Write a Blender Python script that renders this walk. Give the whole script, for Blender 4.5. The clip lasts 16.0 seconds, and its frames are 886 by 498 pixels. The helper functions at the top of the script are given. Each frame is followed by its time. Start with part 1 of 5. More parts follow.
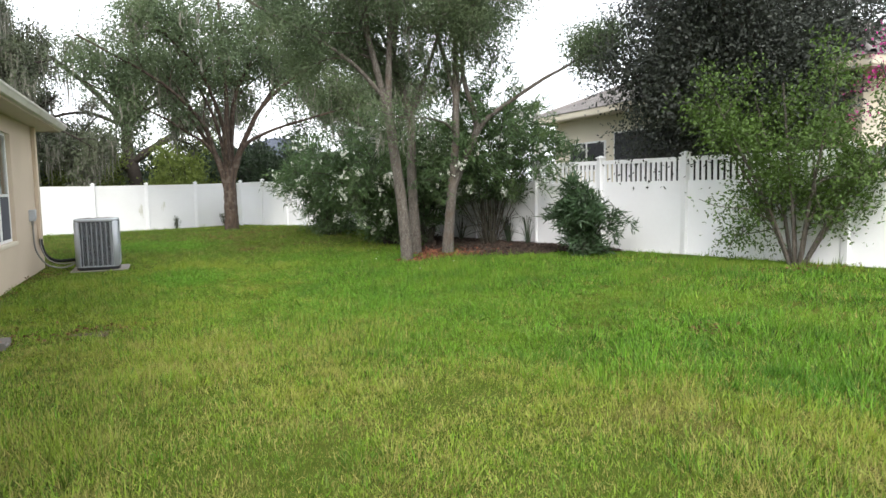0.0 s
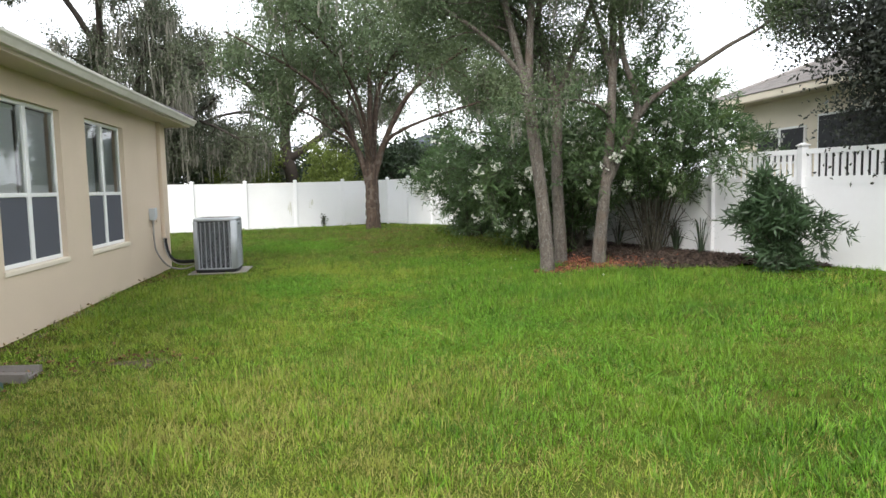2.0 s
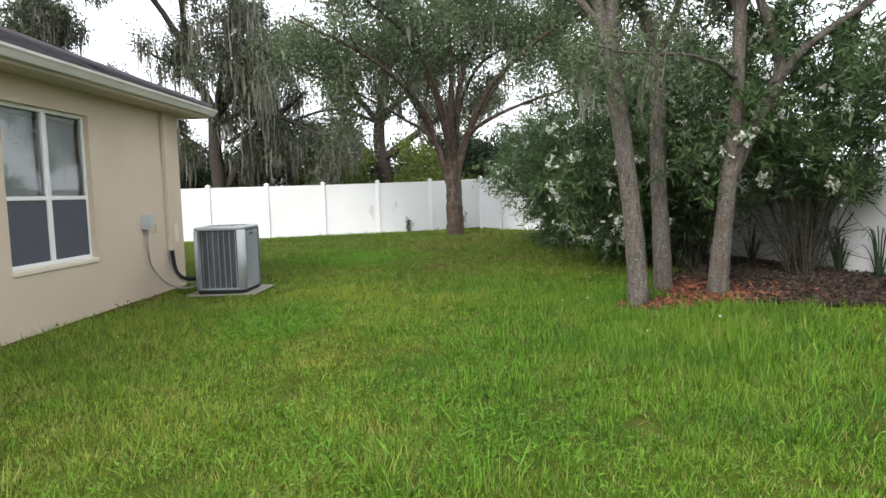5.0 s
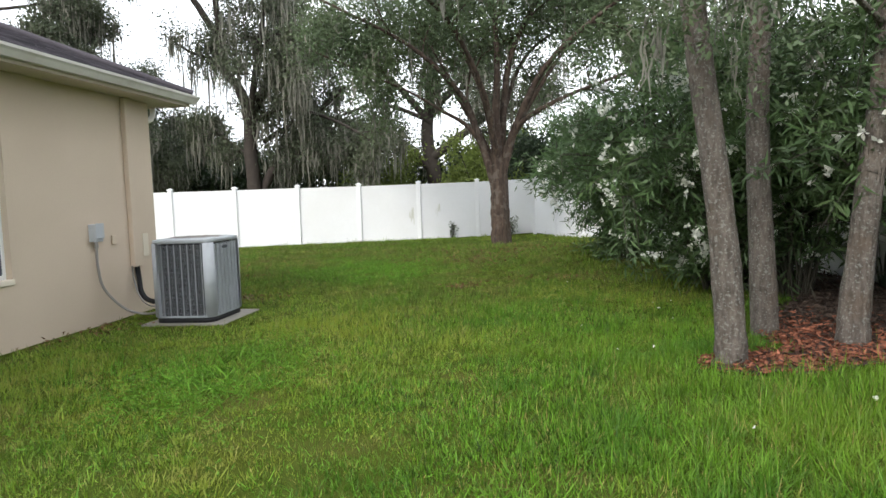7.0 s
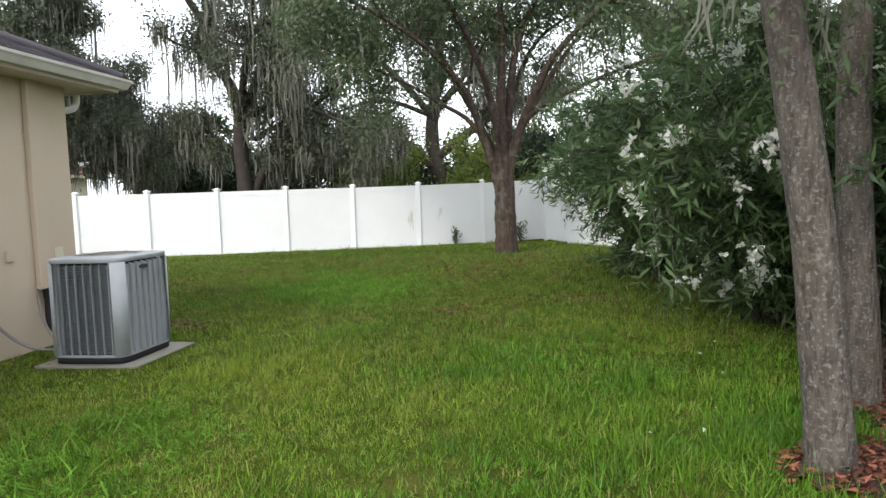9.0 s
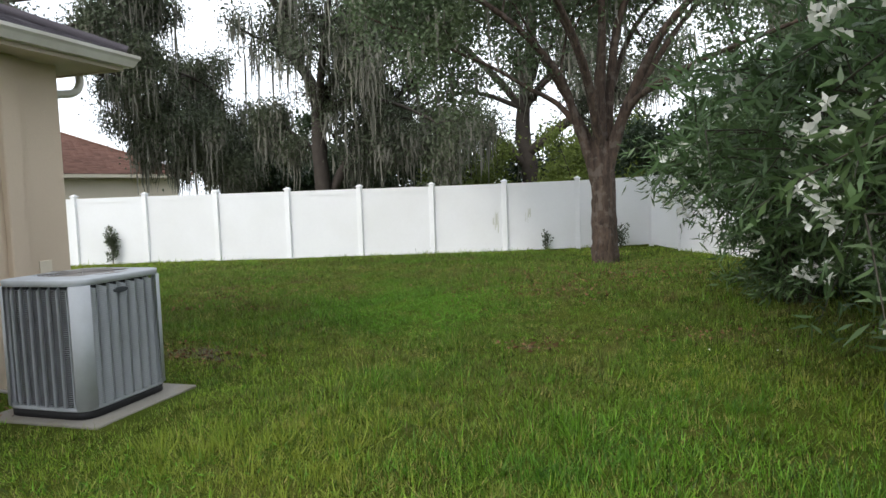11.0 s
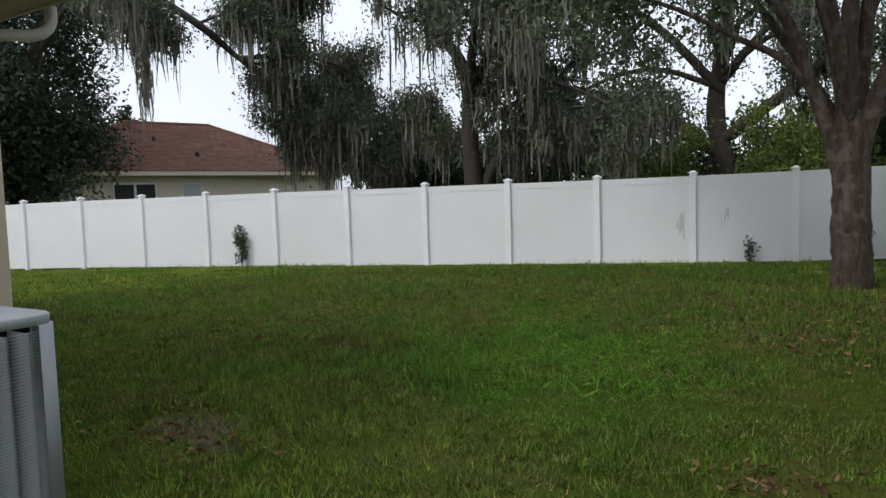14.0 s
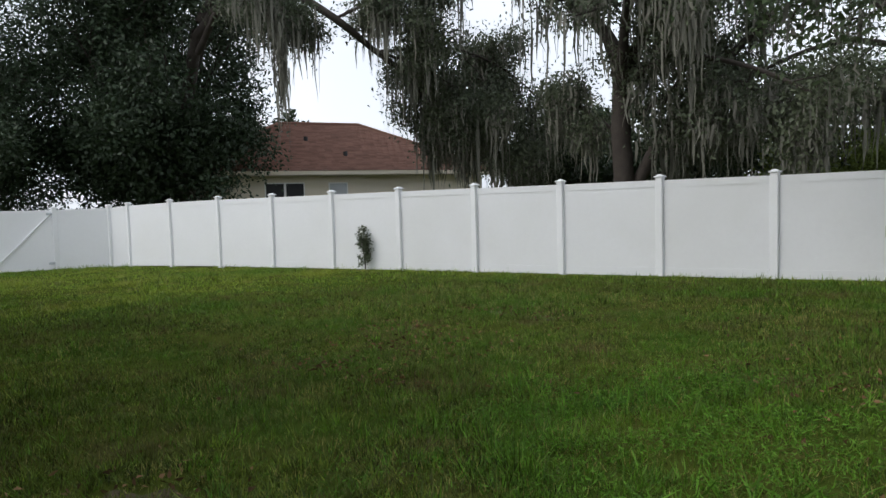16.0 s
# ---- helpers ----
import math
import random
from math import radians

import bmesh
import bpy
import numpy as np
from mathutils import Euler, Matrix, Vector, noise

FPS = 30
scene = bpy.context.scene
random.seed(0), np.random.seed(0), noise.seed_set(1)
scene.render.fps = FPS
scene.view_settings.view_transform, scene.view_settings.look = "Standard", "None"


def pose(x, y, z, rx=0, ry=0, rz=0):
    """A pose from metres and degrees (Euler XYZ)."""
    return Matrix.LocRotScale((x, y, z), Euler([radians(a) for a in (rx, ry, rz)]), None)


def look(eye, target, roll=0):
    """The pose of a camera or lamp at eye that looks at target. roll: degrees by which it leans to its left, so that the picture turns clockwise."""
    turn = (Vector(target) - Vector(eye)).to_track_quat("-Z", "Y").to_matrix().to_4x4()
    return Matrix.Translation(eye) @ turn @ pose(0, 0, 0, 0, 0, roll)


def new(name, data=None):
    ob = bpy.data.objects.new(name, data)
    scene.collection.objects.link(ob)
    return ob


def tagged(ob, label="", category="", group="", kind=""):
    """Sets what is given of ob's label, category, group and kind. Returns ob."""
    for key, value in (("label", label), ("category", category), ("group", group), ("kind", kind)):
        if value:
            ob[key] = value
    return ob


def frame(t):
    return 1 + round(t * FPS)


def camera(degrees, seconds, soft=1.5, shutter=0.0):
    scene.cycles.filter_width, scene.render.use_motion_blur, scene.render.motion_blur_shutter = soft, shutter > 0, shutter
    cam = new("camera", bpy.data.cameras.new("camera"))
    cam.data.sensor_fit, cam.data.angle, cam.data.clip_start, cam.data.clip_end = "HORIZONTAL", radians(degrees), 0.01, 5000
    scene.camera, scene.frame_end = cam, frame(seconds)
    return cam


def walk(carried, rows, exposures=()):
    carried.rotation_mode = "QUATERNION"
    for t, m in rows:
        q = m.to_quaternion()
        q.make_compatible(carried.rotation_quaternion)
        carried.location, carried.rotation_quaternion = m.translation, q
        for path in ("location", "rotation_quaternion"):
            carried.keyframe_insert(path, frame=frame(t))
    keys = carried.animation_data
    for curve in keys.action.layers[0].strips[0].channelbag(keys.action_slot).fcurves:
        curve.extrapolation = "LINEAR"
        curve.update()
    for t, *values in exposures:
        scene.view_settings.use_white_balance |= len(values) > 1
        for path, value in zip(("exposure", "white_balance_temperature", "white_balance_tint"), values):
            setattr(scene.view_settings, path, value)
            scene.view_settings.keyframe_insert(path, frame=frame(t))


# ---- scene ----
cam = camera(66.1, 16.0)
EXPOSURES = [(0.0, 0.72, 6380, 10), (5.0, 0.6, 6330, 10), (8.0, 0.52, 6300, 10), (11.0, 0.22, 6200, 10), (12.5, -0.24, 6100, 10), (13.5, -0.50, 6100, 10), (14.5, -0.52, 6100, 10), (16.0, -0.47, 6120, 10)]
PATH = [
    (0, (-0.221, 0.54, 1.57), (0.533, 2.384, 1.389), -1.1),
    (0.5, (0.067, 1.004, 1.557), (0.631, 2.914, 1.377), -1.1),
    (1, (0.401, 1.463, 1.541), (0.852, 3.403, 1.36), -1.2),
    (1.5, (0.64, 1.937, 1.557), (0.997, 3.896, 1.373), -1.1),
    (2, (0.855, 2.486, 1.556), (1.153, 4.456, 1.376), -1.2),
    (2.5, (1.172, 2.985, 1.537), (1.412, 4.962, 1.356), -1.2),
    (3, (1.43, 3.499, 1.511), (1.606, 5.483, 1.334), -1.2),
    (3.5, (1.695, 4.017, 1.527), (1.823, 6.005, 1.351), -1.2),
    (4, (1.944, 4.517, 1.554), (2.014, 6.508, 1.378), -1.2),
    (4.5, (2.141, 5.047, 1.516), (2.136, 7.039, 1.344), -1.7),
    (5, (2.367, 5.595, 1.499), (2.29, 7.586, 1.331), -1.8),
    (7.5, (2.904, 8.644, 1.495), (2.621, 10.618, 1.338), -1.9),
    (8, (2.963, 9.118, 1.516), (2.676, 11.091, 1.36), -1.8),
    (10.5, (2.937, 11.526, 1.558), (2.455, 13.461, 1.402), -2.1),
    (11, (2.807, 12.063, 1.56), (2.225, 13.971, 1.409), -2.0),
    (11.5, (2.72, 12.547, 1.552), (2.052, 14.427, 1.404), -1.9),
    (12, (2.601, 13.067, 1.538), (1.827, 14.905, 1.393), -1.9),
    (12.5, (2.539, 13.582, 1.534), (1.704, 15.394, 1.39), -2.0),
    (13, (2.402, 14.039, 1.53), (1.503, 15.821, 1.387), -1.9),
    (13.5, (2.194, 14.572, 1.52), (1.212, 16.309, 1.38), -1.9),
    (14, (2.034, 15.085, 1.503), (0.996, 16.789, 1.366), -1.9),
    (14.5, (1.849, 15.522, 1.546), (0.75, 17.187, 1.403), -2.0),
    (15, (1.78, 16.01, 1.556), (0.611, 17.626, 1.415), -2.0),
    (15.5, (1.733, 16.524, 1.538), (0.442, 18.045, 1.405), -1.9),
    (16, (1.529, 16.869, 1.494), (0.12, 18.283, 1.37), -1.7),
]
walk(cam, [(t, look(eye, target, roll)) for t, eye, target, roll in PATH], EXPOSURES)

# ---- light ----
world = bpy.data.worlds.new("overcast_sky")
scene.world = world
world.use_nodes = True
wn, wl = world.node_tree.nodes, world.node_tree.links
sky = wn.new("ShaderNodeTexSky")
sky.sky_type, sky.sun_disc = "NISHITA", False
sky.sun_elevation, sky.sun_rotation = radians(39), radians(204)
sky.air_density, sky.dust_density, sky.ozone_density = 1.0, 4.0, 1.0
cloud_map = wn.new("ShaderNodeTexNoise")
cloud_map.inputs["Scale"].default_value, cloud_map.inputs["Detail"].default_value = 1.6, 5.0
cloud_ramp = wn.new("ShaderNodeValToRGB")
cloud_ramp.color_ramp.elements[0].position, cloud_ramp.color_ramp.elements[0].color = 0.3, (8.0, 8.3, 8.8, 1)
cloud_ramp.color_ramp.elements[1].position, cloud_ramp.color_ramp.elements[1].color = 0.7, (10.5, 10.6, 10.8, 1)
wl.new(cloud_map.outputs["Fac"], cloud_ramp.inputs["Fac"])
sky_mix = wn.new("ShaderNodeMix")
sky_mix.data_type = "RGBA"
sky_mix.inputs["Factor"].default_value = 0.88
wl.new(sky.outputs["Color"], sky_mix.inputs["A"])
wl.new(cloud_ramp.outputs["Color"], sky_mix.inputs["B"])
wl.new(sky_mix.outputs["Result"], wn["Background"].inputs["Color"])
wn["Background"].inputs["Strength"].default_value = 0.165
sun = new("sun", bpy.data.lights.new("sun", "SUN"))
sun.data.energy, sun.data.angle, sun.data.color = 1.5, radians(18), (1.0, 0.95, 0.86)
sun.matrix_world = look((-4.5, -10, 9), (0, 0, 0))

rng = np.random.default_rng(7)


# ---- materials ----
def material(name, colour, rough=0.7, vary=0.15, scale=6.0, fine=60.0, bump=0.2, bump_scale=80.0, metal=0.0, stain=None, stain_scale=1.5, stain_amount=0.5, island=0.0, obj=0.0, spec=0.4, translucent=0.0, stretch=(1, 1, 1)):
    m = bpy.data.materials.new(name)
    m.use_nodes = True
    n, l = m.node_tree.nodes, m.node_tree.links
    bsdf = n["Principled BSDF"]
    bsdf.inputs["Roughness"].default_value, bsdf.inputs["Metallic"].default_value = rough, metal
    bsdf.inputs["Specular IOR Level"].default_value = spec
    coord = n.new("ShaderNodeNewGeometry")
    place = n.new("ShaderNodeMapping")
    place.inputs["Scale"].default_value = stretch
    l.new(coord.outputs["Position"], place.inputs["Vector"])

    def noise_at(s, detail=4.0):
        t = n.new("ShaderNodeTexNoise")
        t.inputs["Scale"].default_value, t.inputs["Detail"].default_value = s, detail
        l.new(place.outputs["Vector"], t.inputs["Vector"])
        return t.outputs["Fac"]

    def math_node(op, a, b):
        t = n.new("ShaderNodeMath")
        t.operation = op
        for i, v in enumerate((a, b)):
            if isinstance(v, (int, float)):
                t.inputs[i].default_value = v
            else:
                l.new(v, t.inputs[i])
        return t.outputs[0]

    def mixed(fac, a, b):
        t = n.new("ShaderNodeMix")
        t.data_type = "RGBA"
        for key, v in (("Factor", fac), ("A", a), ("B", b)):
            if isinstance(v, (int, float)):
                t.inputs[key].default_value = v
            elif isinstance(v, tuple):
                t.inputs[key].default_value = (*v, 1)
            else:
                l.new(v, t.inputs[key])
        return t.outputs["Result"]

    shade = math_node("ADD", math_node("MULTIPLY", noise_at(scale), 1.2), math_node("MULTIPLY", noise_at(fine), 0.8))
    shade = math_node("MULTIPLY", math_node("SUBTRACT", shade, 1.0), vary * 2)
    if island:
        shade = math_node("ADD", shade, math_node("MULTIPLY", math_node("SUBTRACT", coord.outputs["Random Per Island"], 0.5), island * 2))
    if obj:
        info = n.new("ShaderNodeObjectInfo")
        shade = math_node("ADD", shade, math_node("MULTIPLY", math_node("SUBTRACT", info.outputs["Random"], 0.5), obj * 2))
    hsv = n.new("ShaderNodeHueSaturation")
    hsv.inputs["Color"].default_value = (*colour, 1)
    l.new(math_node("ADD", shade, 1.0), hsv.inputs["Value"])
    out = hsv.outputs["Color"]
    if stain:
        ramp = n.new("ShaderNodeMapRange")
        ramp.inputs["From Min"].default_value, ramp.inputs["From Max"].default_value = 0.48, 0.68
        ramp.inputs["To Max"].default_value = stain_amount
        l.new(noise_at(stain_scale, 6.0), ramp.inputs["Value"])
        out = mixed(ramp.outputs["Result"], out, stain)
    l.new(out, bsdf.inputs["Base Color"])
    if bump:
        b = n.new("ShaderNodeBump")
        b.inputs["Strength"].default_value, b.inputs["Distance"].default_value = bump, 0.01 if bump < 0.9 else 0.035
        l.new(noise_at(bump_scale, 3.0), b.inputs["Height"])
        l.new(b.outputs["Normal"], bsdf.inputs["Normal"])
    if translucent:
        tr = n.new("ShaderNodeBsdfTranslucent")
        l.new(out, tr.inputs["Color"])
        mix = n.new("ShaderNodeMixShader")
        mix.inputs["Fac"].default_value = translucent
        l.new(bsdf.outputs[0], mix.inputs[1])
        l.new(tr.outputs[0], mix.inputs[2])
        l.new(mix.outputs[0], n["Material Output"].inputs["Surface"])
    return m


def two_tone(m, other, scale, low, high, amount=1.0, detail=4.0):
    """Blends a second colour in over the base colour, in patches of a noise."""
    n, l = m.node_tree.nodes, m.node_tree.links
    bsdf = n["Principled BSDF"]
    link = bsdf.inputs["Base Color"].links[0]
    old = link.from_socket
    users = [k.to_socket for k in old.links]
    t = n.new("ShaderNodeTexNoise")
    t.inputs["Scale"].default_value, t.inputs["Detail"].default_value = scale, detail
    l.new(n["Geometry"].outputs["Position"], t.inputs["Vector"])
    r = n.new("ShaderNodeMapRange")
    r.inputs["From Min"].default_value, r.inputs["From Max"].default_value, r.inputs["To Max"].default_value = low, high, amount
    l.new(t.outputs["Fac"], r.inputs["Value"])
    x = n.new("ShaderNodeMix")
    x.data_type = "RGBA"
    l.new(r.outputs["Result"], x.inputs["Factor"])
    l.new(old, x.inputs["A"])
    x.inputs["B"].default_value = (*other, 1)
    for u in users:
        l.new(x.outputs["Result"], u)
    return m


stucco = material("stucco", (0.62, 0.51, 0.39), 0.9, 0.05, 0.8, 40, 0.5, 120, stain=(0.54, 0.44, 0.33), stain_scale=0.7, stain_amount=0.4)
trim_paint = material("trim_paint", (0.52, 0.45, 0.36), 0.6, 0.05, 2, 30, 0.1)
gutter_metal = material("gutter_metal", (0.58, 0.56, 0.50), 0.45, 0.05, 2, 30, 0.05, stain=(0.42, 0.39, 0.32), stain_scale=2.5, stain_amount=0.5)
vinyl = material("white_vinyl", (0.88, 0.885, 0.90), 0.42, 0.03, 0.7, 14, 0.06, 9, stain=(0.74, 0.74, 0.71), stain_scale=0.45, stain_amount=0.28)
window_white = material("window_white", (0.78, 0.78, 0.76), 0.4, 0.03, 3, 40, 0.05)
blind_white = material("blind_white", (0.92, 0.93, 0.92), 0.6, 0.03, 3, 40, 0.0)
# dark tone that stands for an unlit room, not a paint colour
room_shade = material("room_shade", (0.12, 0.11, 0.10), 0.9, 0.1, 1, 10, 0.0)
shingle = material("asphalt_shingle", (0.085, 0.075, 0.085), 0.95, 0.25, 3, 90, 0.6, 160, island=0.28)
shingle_red = material("brown_shingle", (0.185, 0.098, 0.072), 0.95, 0.2, 2, 60, 0.4, 120, island=0.2)
shingle_grey = material("grey_shingle", (0.27, 0.25, 0.24), 0.95, 0.15, 2, 60, 0.4, 120, island=0.12)
shingle_blue = material("blue_grey_shingle", (0.10, 0.115, 0.15), 0.9, 0.15, 2, 60, 0.4, 120)
wall_cream = material("cream_stucco", (0.69, 0.62, 0.50), 0.9, 0.05, 1, 30, 0.3, 100)
ac_paint = material("grey_enamel", (0.45, 0.47, 0.49), 0.85, 0.05, 3, 60, 0.05, spec=0.1, stain=(0.33, 0.33, 0.32), stain_scale=5, stain_amount=0.3)
ac_dark = material("coil_dark", (0.025, 0.026, 0.03), 0.7, 0.3, 20, 120, 0.3)
black_plastic = material("black_plastic", (0.018, 0.018, 0.02), 0.6, 0.2, 10, 60, 0.1)
badge_dark = material("badge_dark", (0.05, 0.055, 0.065), 0.35, 0.1, 10, 60, 0.0)
grey_box = material("grey_plastic", (0.46, 0.48, 0.50), 0.5, 0.08, 6, 60, 0.05)
grey_pipe = material("grey_conduit", (0.27, 0.25, 0.23), 0.55, 0.1, 8, 60, 0.05)
foam_black = material("pipe_foam", (0.015, 0.015, 0.016), 0.85, 0.2, 15, 80, 0.3)
concrete = material("concrete", (0.27, 0.25, 0.215), 0.9, 0.15, 4, 60, 0.5, 60, stain=(0.2, 0.17, 0.12), stain_scale=4, stain_amount=0.7)
soil = material("soil", (0.062, 0.078, 0.014), 0.95, 0.3, 5, 60, 0.8, 70, spec=0.0, stain=(0.115, 0.092, 0.036), stain_scale=1.1, stain_amount=0.5)
two_tone(soil, (0.048, 0.080, 0.012), 0.8, 0.42, 0.66, 0.8)
mulch_soil = material("mulch_soil", (0.05, 0.03, 0.022), 0.95, 0.35, 6, 60, 0.8, 60)
mulch_chip = material("red_mulch", (0.20, 0.075, 0.042), 0.9, 0.25, 4, 50, 0.3, 60, island=0.65)
leaf_litter = material("leaf_litter", (0.062, 0.043, 0.032), 0.9, 0.3, 4, 50, 0.3, 60, island=0.6)
bark = material("grey_bark", (0.120, 0.102, 0.086), 0.95, 0.6, 12, 60, 1.0, 40, stain=(0.055, 0.044, 0.036), stain_scale=26, stain_amount=0.75, stretch=(1, 1, 0.32))
two_tone(bark, (0.27, 0.275, 0.25), 46, 0.55, 0.64, 0.55, 6.0)
two_tone(bark, (0.115, 0.085, 0.062), 3.2, 0.52, 0.66, 0.55)
bark_oak = material("oak_bark", (0.078, 0.054, 0.040), 0.95, 0.6, 9, 40, 1.0, 26, stain=(0.026, 0.019, 0.015), stain_scale=17, stain_amount=0.85, stretch=(1, 1, 0.22))
two_tone(bark_oak, (0.15, 0.13, 0.11), 7, 0.54, 0.64, 0.5)
bark_dark = material("dark_bark", (0.055, 0.045, 0.038), 0.95, 0.3, 5, 30, 0.6, 30)
twig_pale = material("pale_twig", (0.058, 0.053, 0.038), 0.8, 0.2, 8, 40, 0.2)
leaf_oak = material("oak_leaf", (0.105, 0.150, 0.074), 0.5, 0.12, 1.5, 30, 0, island=0.35, translucent=0.3)
two_tone(leaf_oak, (0.16, 0.20, 0.095), 0.7, 0.45, 0.65, 0.6)
leaf_moss_oak = material("live_oak_leaf", (0.085, 0.105, 0.062), 0.6, 0.12, 1.5, 30, 0, island=0.35, translucent=0.22)
two_tone(leaf_moss_oak, (0.13, 0.15, 0.085), 0.5, 0.45, 0.65, 0.7)
leaf_dark = material("dark_leaf", (0.036, 0.058, 0.028), 0.55, 0.12, 1.5, 30, 0, island=0.35, translucent=0.2)
leaf_oleander = material("oleander_leaf", (0.090, 0.150, 0.060), 0.42, 0.12, 2, 30, 0, island=0.4, translucent=0.35)
two_tone(leaf_oleander, (0.14, 0.205, 0.068), 1.1, 0.5, 0.7, 0.6)
leaf_oleander_dark = material("dark_oleander_leaf", (0.062, 0.108, 0.050), 0.42, 0.12, 2, 30, 0, island=0.45, translucent=0.3)
leaf_shrub = material("shrub_leaf", (0.088, 0.150, 0.030), 0.5, 0.12, 2, 30, 0, island=0.4, translucent=0.3)
leaf_light = material("light_leaf", (0.16, 0.21, 0.045), 0.6, 0.15, 1, 30, 0, island=0.3, translucent=0.35)
leaf_purple = material("purple_leaf", (0.05, 0.058, 0.046), 0.5, 0.15, 2, 30, 0, island=0.4, translucent=0.2)
petal_white = material("white_petal", (0.80, 0.80, 0.74), 0.6, 0.05, 5, 50, 0, translucent=0.3)
petal_pink = material("pink_bract", (0.55, 0.05, 0.28), 0.6, 0.1, 5, 50, 0, island=0.2, translucent=0.3)
moss_grey = material("spanish_moss", (0.205, 0.20, 0.165), 0.95, 0.15, 2, 30, 0, island=0.3, translucent=0.15)
blade = material("grass_blade", (0.168, 0.252, 0.028), 0.5, 0.22, 0.9, 7, 0, island=0.85, spec=0.22, translucent=0.25)
two_tone(blade, (0.26, 0.31, 0.042), 0.5, 0.44, 0.64, 0.8)
two_tone(blade, (0.33, 0.315, 0.085), 2.3, 0.52, 0.70, 0.7)
two_tone(blade, (0.08, 0.185, 0.018), 0.33, 0.50, 0.66, 0.6)
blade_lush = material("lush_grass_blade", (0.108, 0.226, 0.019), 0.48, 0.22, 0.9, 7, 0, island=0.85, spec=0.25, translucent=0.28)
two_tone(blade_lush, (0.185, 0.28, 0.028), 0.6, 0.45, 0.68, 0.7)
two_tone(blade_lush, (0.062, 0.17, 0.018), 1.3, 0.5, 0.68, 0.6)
# back-lawn blades: olive with brown thatch, tree shade darkened into the colour
blade_worn_shaded = material("worn_shaded_grass_blade", (0.098, 0.142, 0.021), 0.55, 0.22, 0.9, 7, 0, island=0.85, spec=0.18, translucent=0.22)
two_tone(blade_worn_shaded, (0.150, 0.125, 0.050), 1.9, 0.50, 0.68, 0.75)
two_tone(blade_worn_shaded, (0.085, 0.175, 0.018), 0.8, 0.50, 0.66, 0.7)
clover = material("lush_weed", (0.115, 0.245, 0.026), 0.6, 0.2, 3, 20, 0, island=0.5, spec=0.15, translucent=0.25)
straw = material("dry_straw", (0.33, 0.305, 0.10), 0.8, 0.15, 2, 30, 0, spec=0.1, island=0.3, translucent=0.2)
dead_leaf = material("dead_leaf", (0.16, 0.095, 0.05), 0.85, 0.2, 5, 40, 0, island=0.6, spec=0.1)
sand = material("bare_earth", (0.085, 0.064, 0.036), 0.95, 0.4, 9, 60, 0.8, 60, stain=(0.05, 0.06, 0.015), stain_scale=7, stain_amount=0.8)
lid_grey = material("meter_lid", (0.16, 0.145, 0.13), 0.7, 0.15, 5, 60, 0.2)
lid_green = material("green_lid", (0.02, 0.05, 0.045), 0.6, 0.15, 5, 60, 0.2)
hose_grey = material("stain_mould", (0.68, 0.685, 0.62), 0.9, 0.1, 30, 90, 0)


def glass(name, tint, clear):
    m = bpy.data.materials.new(name)
    m.use_nodes = True
    n, l = m.node_tree.nodes, m.node_tree.links
    gloss, thru, mix, fres = n.new("ShaderNodeBsdfGlossy"), n.new("ShaderNodeBsdfTransparent"), n.new("ShaderNodeMixShader"), n.new("ShaderNodeFresnel")
    gloss.inputs["Roughness"].default_value = 0.02
    thru.inputs["Color"].default_value = (*tint, 1)
    fres.inputs["IOR"].default_value = 1.85
    l.new(fres.outputs[0], mix.inputs[0])
    l.new(thru.outputs[0], mix.inputs[1])
    l.new(gloss.outputs[0], mix.inputs[2])
    l.new(mix.outputs[0], n["Material Output"].inputs["Surface"])
    return m


window_glass = glass("window_glass", (0.88, 0.92, 0.92), 0.9)


def mesh_screen(name, colour, cover):
    """Woven insect screen: part dark thread, part hole."""
    m = bpy.data.materials.new(name)
    m.use_nodes = True
    n, l = m.node_tree.nodes, m.node_tree.links
    thru, mix = n.new("ShaderNodeBsdfTransparent"), n.new("ShaderNodeMixShader")
    n["Principled BSDF"].inputs["Base Color"].default_value = (*colour, 1)
    n["Principled BSDF"].inputs["Roughness"].default_value = 0.8
    mix.inputs[0].default_value = cover
    l.new(thru.outputs[0], mix.inputs[1])
    l.new(n["Principled BSDF"].outputs[0], mix.inputs[2])
    l.new(mix.outputs[0], n["Material Output"].inputs["Surface"])
    return m


insect_screen = mesh_screen("insect_screen", (0.105, 0.11, 0.135), 0.74)


# ---- building blocks ----
def smooth01(v):
    v = np.clip(v, 0, 1)
    return v * v * (3 - 2 * v)


def ground_height(x, y):
    x, y = np.asarray(x, float), np.asarray(y, float)
    rise = 0.10 * smooth01((y - 17) / 11) * smooth01((x + 20) / 8) * smooth01((60 - y) / 20)
    berm = 0.17 * np.exp(-((x - 3.5) / 4) ** 2 - ((y - 23.5) / 4) ** 2)
    east = 0.16 * smooth01((x - 2.5) / 5)
    return rise + berm + east


def ground_at(x, y):
    return float(ground_height(x, y))


def raw_mesh(name, co, faces):
    """A mesh from arrays of corners and of faces that all have the same number of corners."""
    me = bpy.data.meshes.new(name)
    co, faces = np.asarray(co, np.float32), np.asarray(faces, np.int32)
    k = faces.shape[1]
    me.vertices.add(len(co))
    me.vertices.foreach_set("co", co.ravel())
    me.loops.add(faces.size)
    me.loops.foreach_set("vertex_index", faces.ravel())
    me.polygons.add(len(faces))
    me.polygons.foreach_set("loop_start", np.arange(0, faces.size, k, dtype=np.int32))
    me.update(calc_edges=True)
    return me


